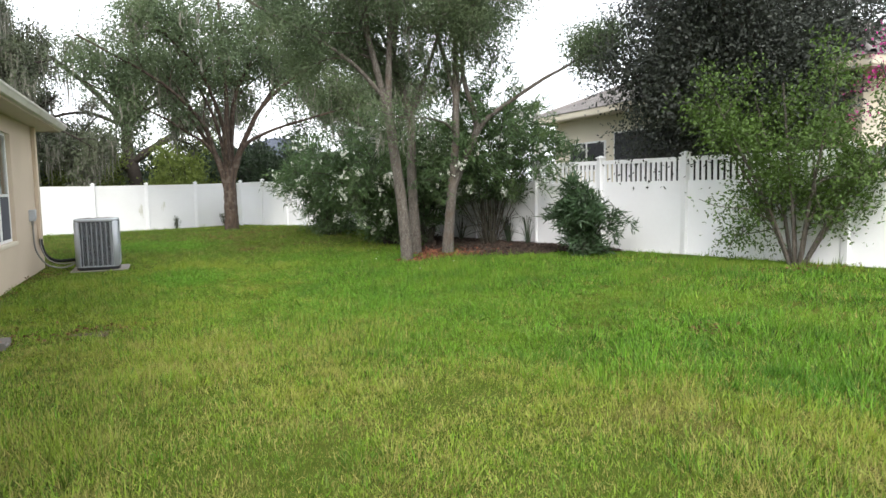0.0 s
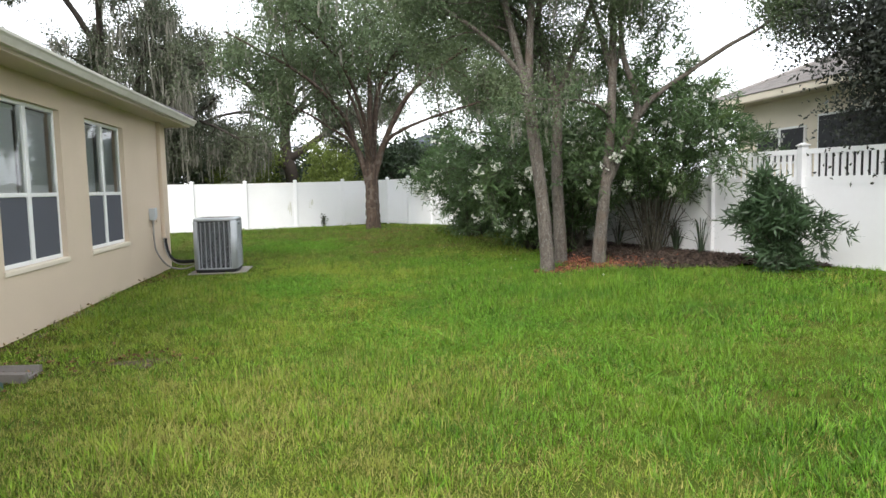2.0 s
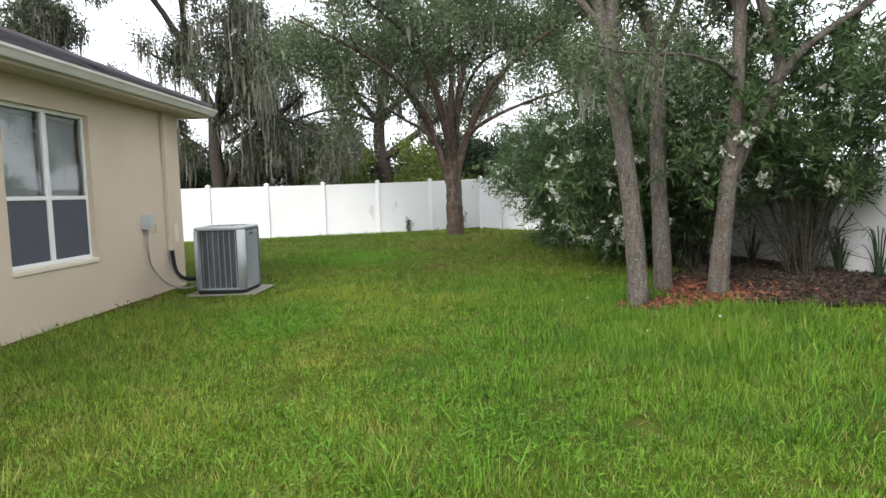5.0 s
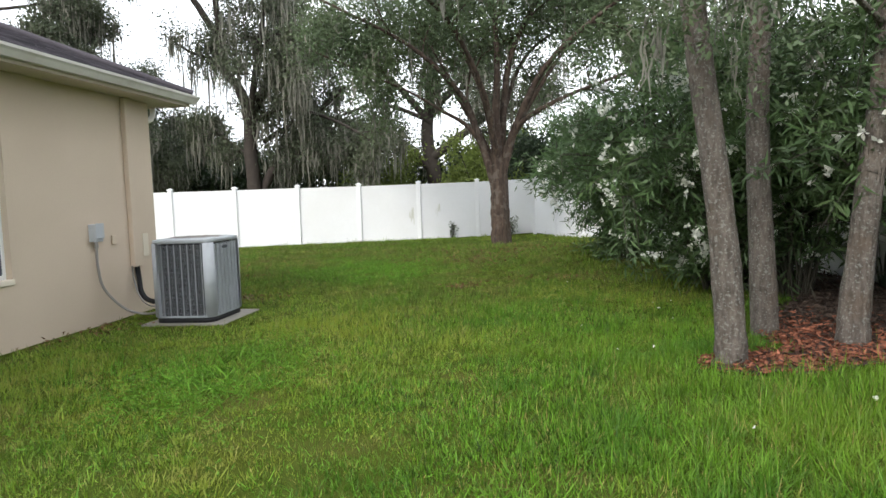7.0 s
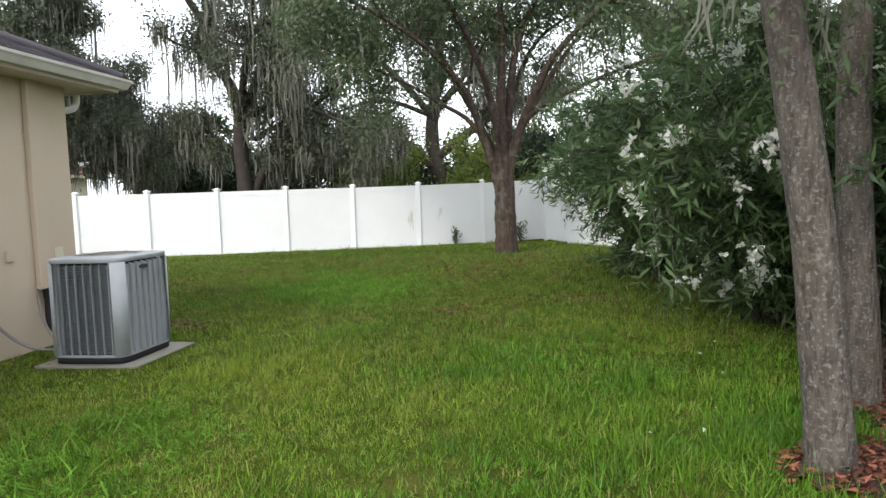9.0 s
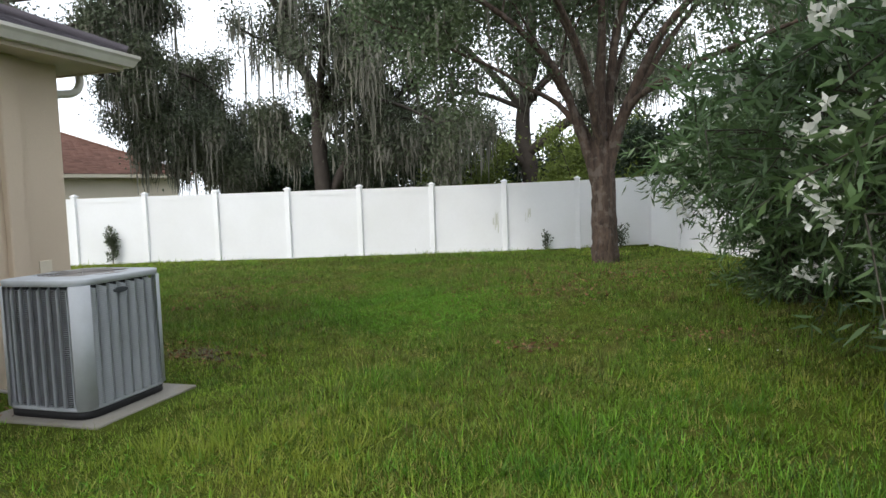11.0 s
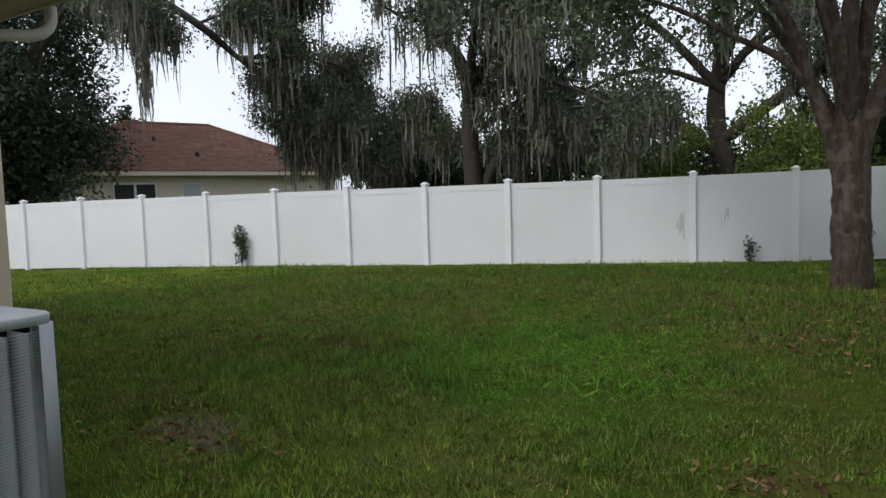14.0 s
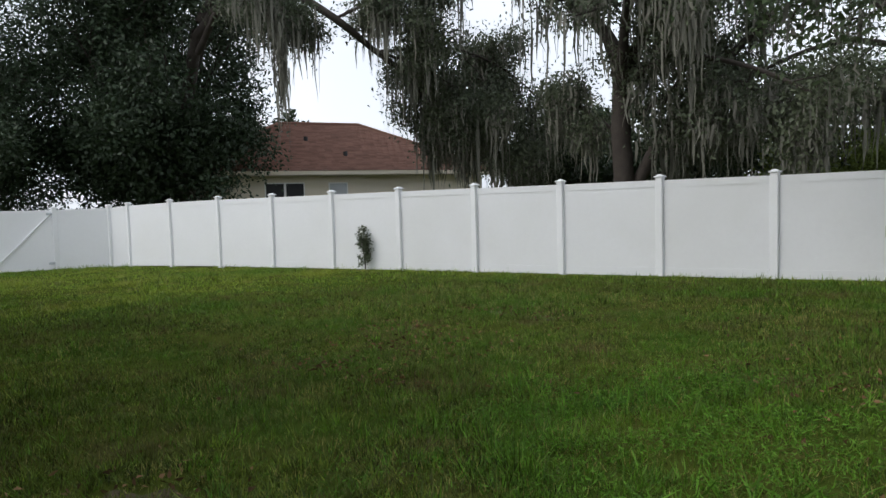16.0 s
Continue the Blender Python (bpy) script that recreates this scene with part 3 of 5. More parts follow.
def near_house():
    h = thing("house", "single-storey tan stucco house with a dark shingle hip roof", "house")
    bm = wall_with_openings(bmesh.new(), WX - 0.22, WX, SY, NY, -0.3, EAVE, [(a, b, W_LO, W_HI) for a, b in WINDOWS])
    part("wall", bm, stucco, h)
    part("wall", box_bm(WEST, WX - 0.22, NY - 0.22, NY, -0.3, EAVE), stucco, h)
    part("wall", box_bm(WEST, WX - 0.22, SY, SY + 0.22, -0.3, EAVE), stucco, h)
    part("wall", box_bm(WEST, WEST + 0.22, SY + 0.22, NY - 0.22, -0.3, EAVE), stucco, h)
    # closed room box behind the blinds, its dimness put into the colour
    part("ceiling", box_bm(WEST + 0.22, WX - 0.22, SY + 0.22, NY - 0.22, 2.72, 2.8), room_shade, h)
    part("inner_wall", box_bm(WX - 2.6, WX - 2.5, SY + 0.22, NY - 0.22, 0.1, 2.72), room_shade, h)
    part("inner_floor", box_bm(WX - 2.5, WX - 0.22, SY + 0.22, NY - 0.22, 0.05, 0.15), room_shade, h)
    for a, b in WINDOWS:
        house_window(h, a, b)
    ex, en, es, ew = WX + 0.43, NY + 0.41, SY - 0.43, WEST - 0.43
    part("soffit", box_bm(ew + 0.02, ex - 0.02, es + 0.02, en - 0.02, EAVE, EAVE + 0.02), trim_paint, h, "tan boarded soffit")
    for dims in ((ex - 0.02, ex, es, en), (ew, ex - 0.02, en - 0.02, en), (ew, ex - 0.02, es, es + 0.02), (ew, ew + 0.02, es + 0.02, en - 0.02)):
        part("fascia", box_bm(*dims, EAVE - 0.02, EAVE + 0.15), trim_paint, h)
    hip_roof(h, ew - 0.03, ex + 0.03, es - 0.03, en + 0.03, EAVE + 0.155, 0.42, shingle, shingle, "en")
    # an ogee gutter along the east eave, and one along the north
    prof = [(0.0, 0.0), (0.07, 0.0), (0.085, 0.03), (0.10, 0.06), (0.12, 0.085), (0.12, 0.115), (0.112, 0.115), (0.108, 0.085), (0.09, 0.062), (0.075, 0.035), (0.065, 0.01), (0.0, 0.01)]
    for name, place in (("e", lambda u, v, k: (ex + u, (es, en + u)[k], EAVE + 0.02 + v)), ("n", lambda u, v, k: ((ew, ex + u)[k], en + u, EAVE + 0.02 + v))):
        bm = bmesh.new()
        ends = [[bm.verts.new(place(u, v, k)) for u, v in prof] for k in (0, 1)]
        for i in range(len(prof)):
            j = (i + 1) % len(prof)
            bm.faces.new((ends[0][i], ends[0][j], ends[1][j], ends[1][i]))
        part("gutter", bm, gutter_metal, h, "weathered cream metal gutter")
    # boxed downpipe chase by the corner
    part("downspout", box_bm(WX, WX + 0.075, 16.70, 16.88, 0.66, EAVE, bevel=0.01), stucco, h, "tan painted line-set cover on the wall")
    co, f = tube(curve_through([(WX + 0.46, 8.68, EAVE + 0.03), (WX + 0.45, 8.68, EAVE - 0.10), (WX + 0.25, 8.68, EAVE - 0.2), (WX + 0.06, 8.68, EAVE - 0.32), (WX + 0.06, 8.68, 1.5), (WX + 0.06, 8.68, 0.2), (WX + 0.16, 8.68, 0.10)], 18), 0.045, 10)
    part("downspout", raw_mesh("downspout", co, f), gutter_metal, h, smooth=True)
    co, f = tube(curve_through([(WX - 0.22, NY + 0.51, EAVE + 0.03), (WX - 0.22, NY + 0.50, EAVE - 0.10), (WX - 0.22, NY + 0.40, EAVE - 0.19), (WX - 0.22, NY + 0.16, EAVE - 0.24), (WX - 0.22, NY + 0.06, EAVE - 0.34), (WX - 0.22, NY + 0.05, 1.5), (WX - 0.22, NY + 0.05, 0.1)], 24), 0.04, 10)
    part("downspout", raw_mesh("downspout", co, f), gutter_metal, h, smooth=True)
    return h


near_house()


def condenser():
    """Louvred condenser with bowed faces on a pad."""
    cx, cy, hx, hy, z0, z1 = -1.51, 16.38, 0.395, 0.445, 0.085, 1.045
    ac = thing("air_conditioner", "grey louvred air conditioner condenser on a concrete pad", "air conditioner", pose(cx, cy, 0))

    def outline(grow, n=72):
        a = np.linspace(0, 2 * np.pi, n, endpoint=False)
        e = 0.27
        c, s = np.cos(a), np.sin(a)
        return np.stack([(hx + grow) * np.sign(c) * np.abs(c) ** e, (hy + grow) * np.sign(s) * np.abs(s) ** e], 1)

    def ring_wall(levels):
        """A closed skin through (z, grow) levels."""
        n = 72
        co = np.concatenate([np.column_stack([outline(g), np.full(n, z)]) for z, g in levels])
        i, j = np.meshgrid(np.arange(len(levels) - 1), np.arange(n), indexing="ij")
        k = (j + 1) % n
        return co, np.stack([i * n + j, i * n + k, (i + 1) * n + k, (i + 1) * n + j], -1).reshape(-1, 4)

    part("coil", raw_mesh("coil", *ring_wall([(z0, -0.06), (z1 - 0.05, -0.06)])), ac_dark, ac, "dark finned coil")
    part("base_pan", raw_mesh("base_pan", *ring_wall([(0.022, -0.03), (0.026, -0.005), (z0, -0.005), (z0 + 0.002, -0.07)])), black_plastic, ac, "black base pan")
    part("bottom_band", raw_mesh("bottom_band", *ring_wall([(z0, -0.03), (z0, 0.002), (z0 + 0.02, 0.003), (z0 + 0.022, -0.03)])), ac_paint, ac)
    part("top_cover", raw_mesh("top_cover", *ring_wall([(z1 - 0.04, -0.03), (z1 - 0.036, 0.004), (z1 + 0.006, 0.008), (z1 + 0.012, 0.002), (z1 + 0.016, -0.03), (z1 + 0.024, -0.13), (z1 + 0.024, -0.15), (z1 - 0.02, -0.16)])), ac_paint, ac, "pale top cover", smooth=False)
    n = 96
    a = np.linspace(0, 2 * np.pi, n, endpoint=False)
    rings = [tube(np.stack([r * np.cos(np.append(a, a[0])), r * np.sin(np.append(a, a[0])), np.full(n + 1, z1 + 0.02)], 1), 0.004, 4) for r in np.arange(0.05, 0.34, 0.028)]
    rings += [tube([(0.05 * math.cos(t), 0.05 * math.sin(t), z1 + 0.026), (0.31 * math.cos(t), 0.31 * math.sin(t), z1 + 0.026)], 0.005, 4) for t in np.arange(0, 6.28, 0.785)]
    part("fan_grille", raw_mesh("fan_grille", *joined(rings)), grey_pipe, ac, "round wire fan grille")
    part("fan_motor", raw_mesh("fan_motor", *tube([(0, 0, z1 - 0.12), (0, 0, z1 + 0.012), (0, 0, z1 + 0.013)], [0.09, 0.09, 0.001], 16)), ac_dark, ac)
    # smooth corner posts
    o = outline(0.016, 288)
    ang = np.degrees(np.arctan2(o[:, 1] / hy, o[:, 0] / hx)) % 360
    for mid in (45, 135, 225, 315):
        p = o[np.abs((ang - mid + 180) % 360 - 180) < 8]
        p = p[np.argsort((np.degrees(np.arctan2(p[:, 1] / hy, p[:, 0] / hx)) - mid + 180) % 360)]
        m = len(p)
        co = np.concatenate([np.column_stack([q, np.full(m, z)]) for q, z in ((p, z0 + 0.018), (p, z1 - 0.036), (p * 0.94, z1 - 0.036), (p * 0.94, z0 + 0.018))])
        fs = [(r * m + k, r * m + k + 1, (r + 1) % 4 * m + k + 1, (r + 1) % 4 * m + k) for r in range(4) for k in range(m - 1)]
        part("corner_panel", raw_mesh("corner_panel", co, fs), ac_paint, ac, "plain grey corner panel", smooth=False)
    # angled vertical louvres, six to a face
    for face, (axis, sign, half, reach) in enumerate((("x", 1, hy, hx), ("y", -1, hx, hy), ("x", -1, hy, hx), ("y", 1, hx, hy))):
        for k in range(7):
            u = (-0.66 + 1.32 * k / 6) * half
            bow = reach * (1 - 0.10 * (abs(u) / half) ** 4)
            co = []
            deep = 0.010 if axis == "x" else 0.045
            for off, depth in ((0.0, 0.004), (-0.018 if axis == "x" else -0.009, 0.004), (-0.092 if axis == "x" else -0.030, -deep), (-0.085 if axis == "x" else -0.022, -deep - 0.003)):
                for z in (z0 + 0.02, z1 - 0.038):
                    cut = 0.03 if depth > 0 and z > 0.5 else 0.0
                    w = u + off + 0.02
                    co.append((sign * (bow + depth), w * sign, z - cut) if axis == "x" else (w * -sign, sign * (bow + depth), z - cut))
            fs = [(0, 1, 3, 2), (2, 3, 5, 4), (4, 5, 7, 6), (6, 7, 1, 0)]
            part("louvre", raw_mesh("louvre", co, fs), ac_paint, ac)
    wires = []
    ring_pts = outline(0.0125, 72)
    ring_pts = np.vstack([ring_pts, ring_pts[:1]])
    for z in np.arange(z0 + 0.03, z1 - 0.05, 0.0155):
        wires.append(tube(np.column_stack([ring_pts, np.full(73, z)]), 0.0020, 3))
    tagged(part("wire_guard", raw_mesh("wire_guard", *joined(wires)), grey_box, ac, "fine grey wire guard"), kind="stuff")
    bm = bmesh.new()
    bmesh.ops.create_cone(bm, cap_ends=True, segments=20, radius1=0.5, radius2=0.46, depth=1.0, matrix=pose(hx + 0.012, -0.05, z1 - 0.105, 0, 90, 0) @ Matrix.Diagonal((0.045, 0.15, 0.012, 1)))
    part("badge", bm, badge_dark, ac, "dark oval maker's badge")
    for y, z in ((-hy - 0.004, 0.86), (-hy - 0.004, 0.2)):
        part("screw", box_bm(hx * 0.5, hx * 0.5 + 0.008, y, y + 0.004, z, z + 0.008), grey_pipe, ac)


condenser()
tagged(part("concrete_pad", box_bm(-2.02, -0.95, 15.84, 16.96, -0.05, 0.023, bevel=0.008), concrete), "weathered concrete pad under the condenser", "concrete pad")


def wall_fittings():
    d = thing("electrical_box", "grey electrical disconnect box on the stucco wall", "electrical box")
    part("body", box_bm(WX, WX + 0.10, 15.86, 16.01, 1.06, 1.28, bevel=0.008), grey_box, d)
    part("cover", box_bm(WX + 0.10, WX + 0.115, 15.855, 16.015, 1.10, 1.29, bevel=0.006), grey_box, d)
    part("conduit_fitting", raw_mesh("fitting", *tube([(WX + 0.05, 15.93, 1.07), (WX + 0.05, 15.93, 0.98)], 0.024, 10)), grey_pipe, d)
    whip = curve_through([(WX + 0.05, 15.93, 1.0), (WX + 0.05, 15.93, 0.75), (WX + 0.07, 16.0, 0.45), (WX + 0.22, 16.2, 0.16), (WX + 0.5, 16.3, 0.085), (-1.86, 16.34, 0.20)], 30)
    tagged(part("conduit", raw_mesh("conduit", *tube(whip, 0.016, 8)), grey_pipe, smooth=True), "grey flexible electrical whip to the condenser", "conduit")
    s = thing("outlet_cover", "small painted outlet cover on the stucco wall", "outlet cover")
    part("plate", box_bm(WX, WX + 0.03, 16.30, 16.40, 1.0, 1.12, bevel=0.008), stucco, s)
    tagged(part("cover_plate", box_bm(WX, WX + 0.012, 17.02, 17.16, 0.78, 1.10, bevel=0.004), wall_cream), "pale blank cover plate on the stucco wall", "cover plate")
    line = curve_through([(WX + 0.04, 16.79, 0.68), (WX + 0.05, 16.80, 0.52), (WX + 0.14, 16.70, 0.30), (WX + 0.35, 16.6, 0.20), (-1.85, 16.55, 0.22)], 26)
    tagged(part("refrigerant_line", raw_mesh("refrigerant_line", *tube(line, 0.034, 10)), foam_black, smooth=True), "black foam-wrapped refrigerant line out of the wall", "pipe")
    thin = curve_through([(WX + 0.05, 16.66, 0.68), (WX + 0.06, 16.66, 0.50), (WX + 0.16, 16.62, 0.26), (WX + 0.4, 16.5, 0.15), (-1.85, 16.48, 0.18)], 24)
    tagged(part("drain_pipe", raw_mesh("drain_pipe", *tube(thin, 0.011, 8)), grey_pipe, smooth=True), "thin copper-brown pipe beside the refrigerant line", "pipe")


wall_fittings()


# ---- neighbours' houses ----
def plain_house(label, x0, x1, y0, y1, base, wall_h, slope, mat_, turn, pivot, windows, over=0.5, wall_mat=None):
    h = thing("house", label, "house", Matrix.Translation((*pivot, 0)) @ Matrix.Rotation(radians(turn), 4, "Z"))
    part("wall", box_bm(x0, x1, y0, y1, -0.3, base + wall_h), wall_mat or wall_cream, h)
    part("soffit", box_bm(x0 - over, x1 + over, y0 - over, y1 + over, base + wall_h, base + wall_h + 0.03), trim_paint, h)
    part("fascia", box_bm(x0 - over - 0.02, x1 + over + 0.02, y0 - over - 0.02, y1 + over + 0.02, base + wall_h + 0.03, base + wall_h + 0.19), wall_cream, h)
    hip_roof(h, x0 - over - 0.04, x1 + over + 0.04, y0 - over - 0.04, y1 + over + 0.04, base + wall_h + 0.195, slope, mat_, mat_, "sew")
    for side, a, b, lo, hi, dark in windows:
        if side == "w":
            w = part("window", box_bm(x0 - 0.05, x0 + 0.02, a, b, lo, hi), window_white, h)
            n = 2 if b - a < 2.2 else 1
            for k in range(n):
                p, q = a + (b - a) * k / n + 0.05, a + (b - a) * (k + 1) / n - 0.05
                part("pane", box_bm(x0 - 0.06, x0 - 0.052, p, q, lo + 0.05, hi - 0.05), ac_dark if dark else badge_dark, w)
        else:
            w = part("window", box_bm(a, b, y0 - 0.05, y0 + 0.02, lo, hi), window_white, h)
            n = 2 if dark else 1
            for k in range(n):
                p, q = a + (b - a) * k / n + 0.05, a + (b - a) * (k + 1) / n - 0.05
                part("pane", box_bm(p, q, y0 - 0.06, y0 - 0.052, lo + 0.05, hi - 0.05), ac_dark if dark else grey_box, w)
    return h


# the long west entry is the screened lanai opening, its shade a dark opaque pane
plain_house("single-storey cream house with a grey shingle roof behind the fence", 0, 9, -9.5, 0.7, 0.45, 3.0, 0.42, shingle_grey, 0, (11.3, 18.5), [("w", -1.97, -0.19, 1.94, 2.79, True), ("w", -8.1, -2.37, 1.5, 2.98, True)])
red_house = plain_house("single-storey cream house with a reddish-brown shingle roof", -13, 0, 0, 9, 0.25, 2.7, 0.5, shingle_red, 67.6, (-19.6, 40.76), [("s", -9.9, -8.26, 1.3, 2.68, True), ("s", -7.24, -6.41, 1.4, 2.66, False)])
for along, up in ((-7.6, 1.55), (-6.2, 0.75)):
    bm = bmesh.new()
    bmesh.ops.create_cone(bm, cap_ends=True, segments=10, radius1=0.11, radius2=0.09, depth=0.32, matrix=Matrix.Translation((along, up * 2 - 0.54, 3.15 + up)))
    part("roof_vent", bm, black_plastic, red_house, "small dark roof vent pipe")
plain_house("distant house with a blue-grey shingle roof", -4.5, 4.5, 0, 8, 0.4, 2.6, 0.42, shingle_blue, -15, (6.4, 45.5), [("s", -2.5, -1.2, 1.2, 2.4, True)], wall_mat=grey_box)


# ---- trees ----
def tree(name, label, base, limbs, bark_mat, leaf_mat, leaves, branch, sides=(12, 6, 3), moss=None, strand=0.028, category="tree", rough=0.05, low=-1.0):
    """limbs: from the foot up, [(points, r0, r1)] relative to base."""
    x, y = base[:2]
    t = thing(name, label, category, pose(x, y, ground_at(x, y) if len(base) < 3 else base[2]))
    tubes, tips, ways = branching(limbs, **branch)
    tubes = [k for k in tubes if k[2] == 0 or k[0][:, 2].min() > low]
    part("trunk", wood_mesh(tubes, sides, rough), bark_mat, t, smooth=True)
    each, scatter, length, width, droop = leaves
    ways, tips = ways[tips[:, 2] > low], tips[tips[:, 2] > low]
    part("crown", raw_mesh("crown", *leafy(tips, ways, each, scatter, length, width, droop)), leaf_mat, t)
    if moss:
        strands, long, share = moss
        pick = rng.random(len(tips)) < share
        tagged(part("moss", raw_mesh("moss", *moss_strands(tips[pick], strands, long, strand * 7, strand)), moss_grey, t, "hanging grey Spanish moss"), kind="stuff")
    return t


def vase_limbs(n, fork, reach, height, r, lean=0.0, start=0.0):
    """Limbs that rise from a fork and spread like a vase."""
    out = []
    for k in range(n):
        a = start + 2 * np.pi * (k + rng.uniform(-0.25, 0.25)) / n
        far, tall = reach * rng.uniform(0.6, 1.1), height * rng.uniform(0.8, 1.1)
        c, s = math.cos(a), math.sin(a)
        rr = r * rng.uniform(0.55, 1.1)
        lift = rng.uniform(-0.3, 0.15)
        out.append(([(0.05 * c, 0.05 * s, fork - 0.4 + lift), (0.22 * c, 0.22 * s, fork + 0.3 + lift), (far * 0.42 * c, far * 0.42 * s, fork + tall * 0.45), (far * 0.74 * c + rng.normal() * 0.25, far * 0.74 * s + rng.normal() * 0.25, fork + tall * 0.76), (far * c, far * s, fork + tall)], rr, rr * 0.25))
    return out


# the yard's oak: a stout trunk with a second stem fused to its back, forking into a vase
oak_limbs = [([(0, 0, -0.2), (0.0, 0.0, 0.25), (0.0, 0.01, 1.1), (0.0, 0.02, 2.3)], 0.235, 0.195, 1.1), ([(0.13, 0.22, -0.2), (0.12, 0.20, 0.3), (0.10, 0.17, 1.1), (0.06, 0.11, 2.3)], 0.17, 0.14, 1.1)]
oak_limbs += [
    ([(-0.08, 0, 1.5), (-0.24, -0.05, 2.1), (-0.45, -0.1, 2.7), (-0.85, -0.2, 3.75), (-2.1, -0.4, 5.0), (-4.4, -0.5, 6.3)], 0.125, 0.03),
    ([(-0.42, -0.1, 2.6), (-0.8, -0.2, 3.05), (-1.3, -0.3, 3.35), (-2.2, -0.5, 3.9), (-4.4, -0.9, 4.9)], 0.06, 0.02),
    ([(-0.05, 0.05, 1.9), (-0.16, 0.1, 2.9), (-0.5, 0.2, 4.2), (-1.5, 0.5, 6.3), (-2.2, 0.6, 8.2)], 0.08, 0.02),
    ([(-0.02, 0.0, 2.0), (-0.02, 0.05, 3.2), (0.04, 0.1, 4.8), (-0.1, 0.2, 8.6)], 0.15, 0.03),
    ([(0.1, 0.1, 2.0), (0.16, 0.2, 3.2), (0.4, 0.4, 4.8), (1.3, 0.7, 6.6), (2.0, 0.9, 8.4)], 0.11, 0.03),
    ([(0.08, 0, 1.7), (0.35, -0.05, 2.6), (0.75, -0.15, 3.5), (1.3, -0.2, 4.4), (2.6, -0.3, 5.5), (4.4, -0.4, 6.5)], 0.125, 0.03),
    ([(0.4, -0.05, 2.7), (0.75, -0.25, 3.1), (1.75, -0.6, 3.55), (3.1, -1.0, 3.95), (4.6, -1.4, 4.4)], 0.075, 0.02),
    ([(0.0, 0.15, 2.0), (0.15, 0.9, 3.4), (0.8, 2.1, 5.1), (2.2, 3.6, 6.3)], 0.09, 0.025),
    ([(0.0, -0.1, 2.2), (-0.25, -0.9, 3.7), (-0.9, -2.0, 5.1), (-2.0, -3.4, 6.0)], 0.08, 0.025),
    ([(-0.1, 0.1, 2.1), (-0.9, 0.9, 3.6), (-2.0, 1.9, 5.2), (-3.2, 2.8, 6.2)], 0.08, 0.025),
    ([(0.1, 0.1, 2.1), (0.9, 0.9, 3.7), (2.0, 1.8, 5.3), (3.2, 2.6, 6.3)], 0.08, 0.025),
]
tree("oak_tree", "broad oak with a stout forked brown trunk on the lawn", (1.95, 25.35), oak_limbs, bark_oak, leaf_oak, (12, 0.32, 0.115, 0.05, 0.2), dict(levels=3, kids=5, ratio=0.40, up=0.22, spread=1.0, start=0.55), moss=(6, 0.5, 0.03))

# three slender grey trunks in the mulch bed
slim = dict(levels=3, kids=5, ratio=0.40, up=0.12, spread=1.1, start=0.5, thin=0.36)
def slender_tree(label, base, limbs):
    tree("slender_tree", label, base, limbs, bark, leaf_oak, (19, 0.22, 0.064, 0.026, 0.2), slim, moss=(9, 0.32, 0.04), strand=0.011, rough=0.035, low=2.4)


slender_tree("slender grey-barked tree in the mulch bed, leaning", (4.38, 13.76), [
    ([(0, 0, -0.1), (0.0, 0.0, 0.12), (-0.02, 0.01, 0.5), (-0.08, 0.04, 1.3), (-0.20, 0.12, 2.4), (-0.29, 0.17, 3.3)], 0.135, 0.095, 1.1),
    ([(-0.26, 0.15, 2.95), (-0.40, 0.22, 3.6), (-0.6, 0.3, 4.5), (-0.85, 0.4, 5.6), (-1.0, 0.5, 7.6)], 0.085, 0.03, 0.3),
    ([(-0.27, 0.16, 3.0), (-0.2, 0.24, 4.2), (-0.05, 0.4, 5.5), (0.15, 0.5, 7.6)], 0.08, 0.03, 0.3),
    ([(-0.3, 0.2, 3.3), (-0.9, 0.25, 3.95), (-1.6, 0.35, 4.45), (-2.4, 0.55, 4.9), (-3.2, 0.65, 5.3)], 0.05, 0.015, 0.3),
    ([(-0.36, 0.22, 3.5), (-0.45, 0.9, 4.6), (-0.7, 1.7, 5.6), (-0.9, 2.6, 6.4)], 0.05, 0.015, 0.3),
    ([(-0.62, 0.32, 4.6), (-0.9, -0.5, 5.4), (-1.3, -1.4, 6.2), (-1.6, -2.2, 6.8)], 0.05, 0.015, 0.2)])
slender_tree("slender grey-barked tree at the middle of the clump", (4.98, 14.82), [
    ([(0, 0, -0.1), (-0.01, 0.0, 0.12), (-0.04, 0.0, 0.8), (-0.08, 0.0, 2.0), (-0.06, 0.0, 2.9), (-0.2, 0.0, 3.5), (-0.42, 0.0, 4.3), (-0.3, -0.1, 5.6), (0.0, -0.2, 7.2)], 0.14, 0.04),
    ([(-0.1, 0.0, 3.0), (0.25, -0.2, 4.0), (0.5, -0.5, 5.0), (0.6, -0.8, 6.2)], 0.06, 0.02),
    ([(-0.08, 0.0, 2.9), (-0.2, 0.6, 4.2), (-0.4, 1.3, 5.4), (-0.6, 2.0, 6.6)], 0.06, 0.02, 0.3),
    ([(-0.4, 0.0, 4.2), (-1.1, 0.1, 4.9), (-1.9, 0.3, 5.6), (-2.7, 0.6, 6.4)], 0.05, 0.015, 0.3)])
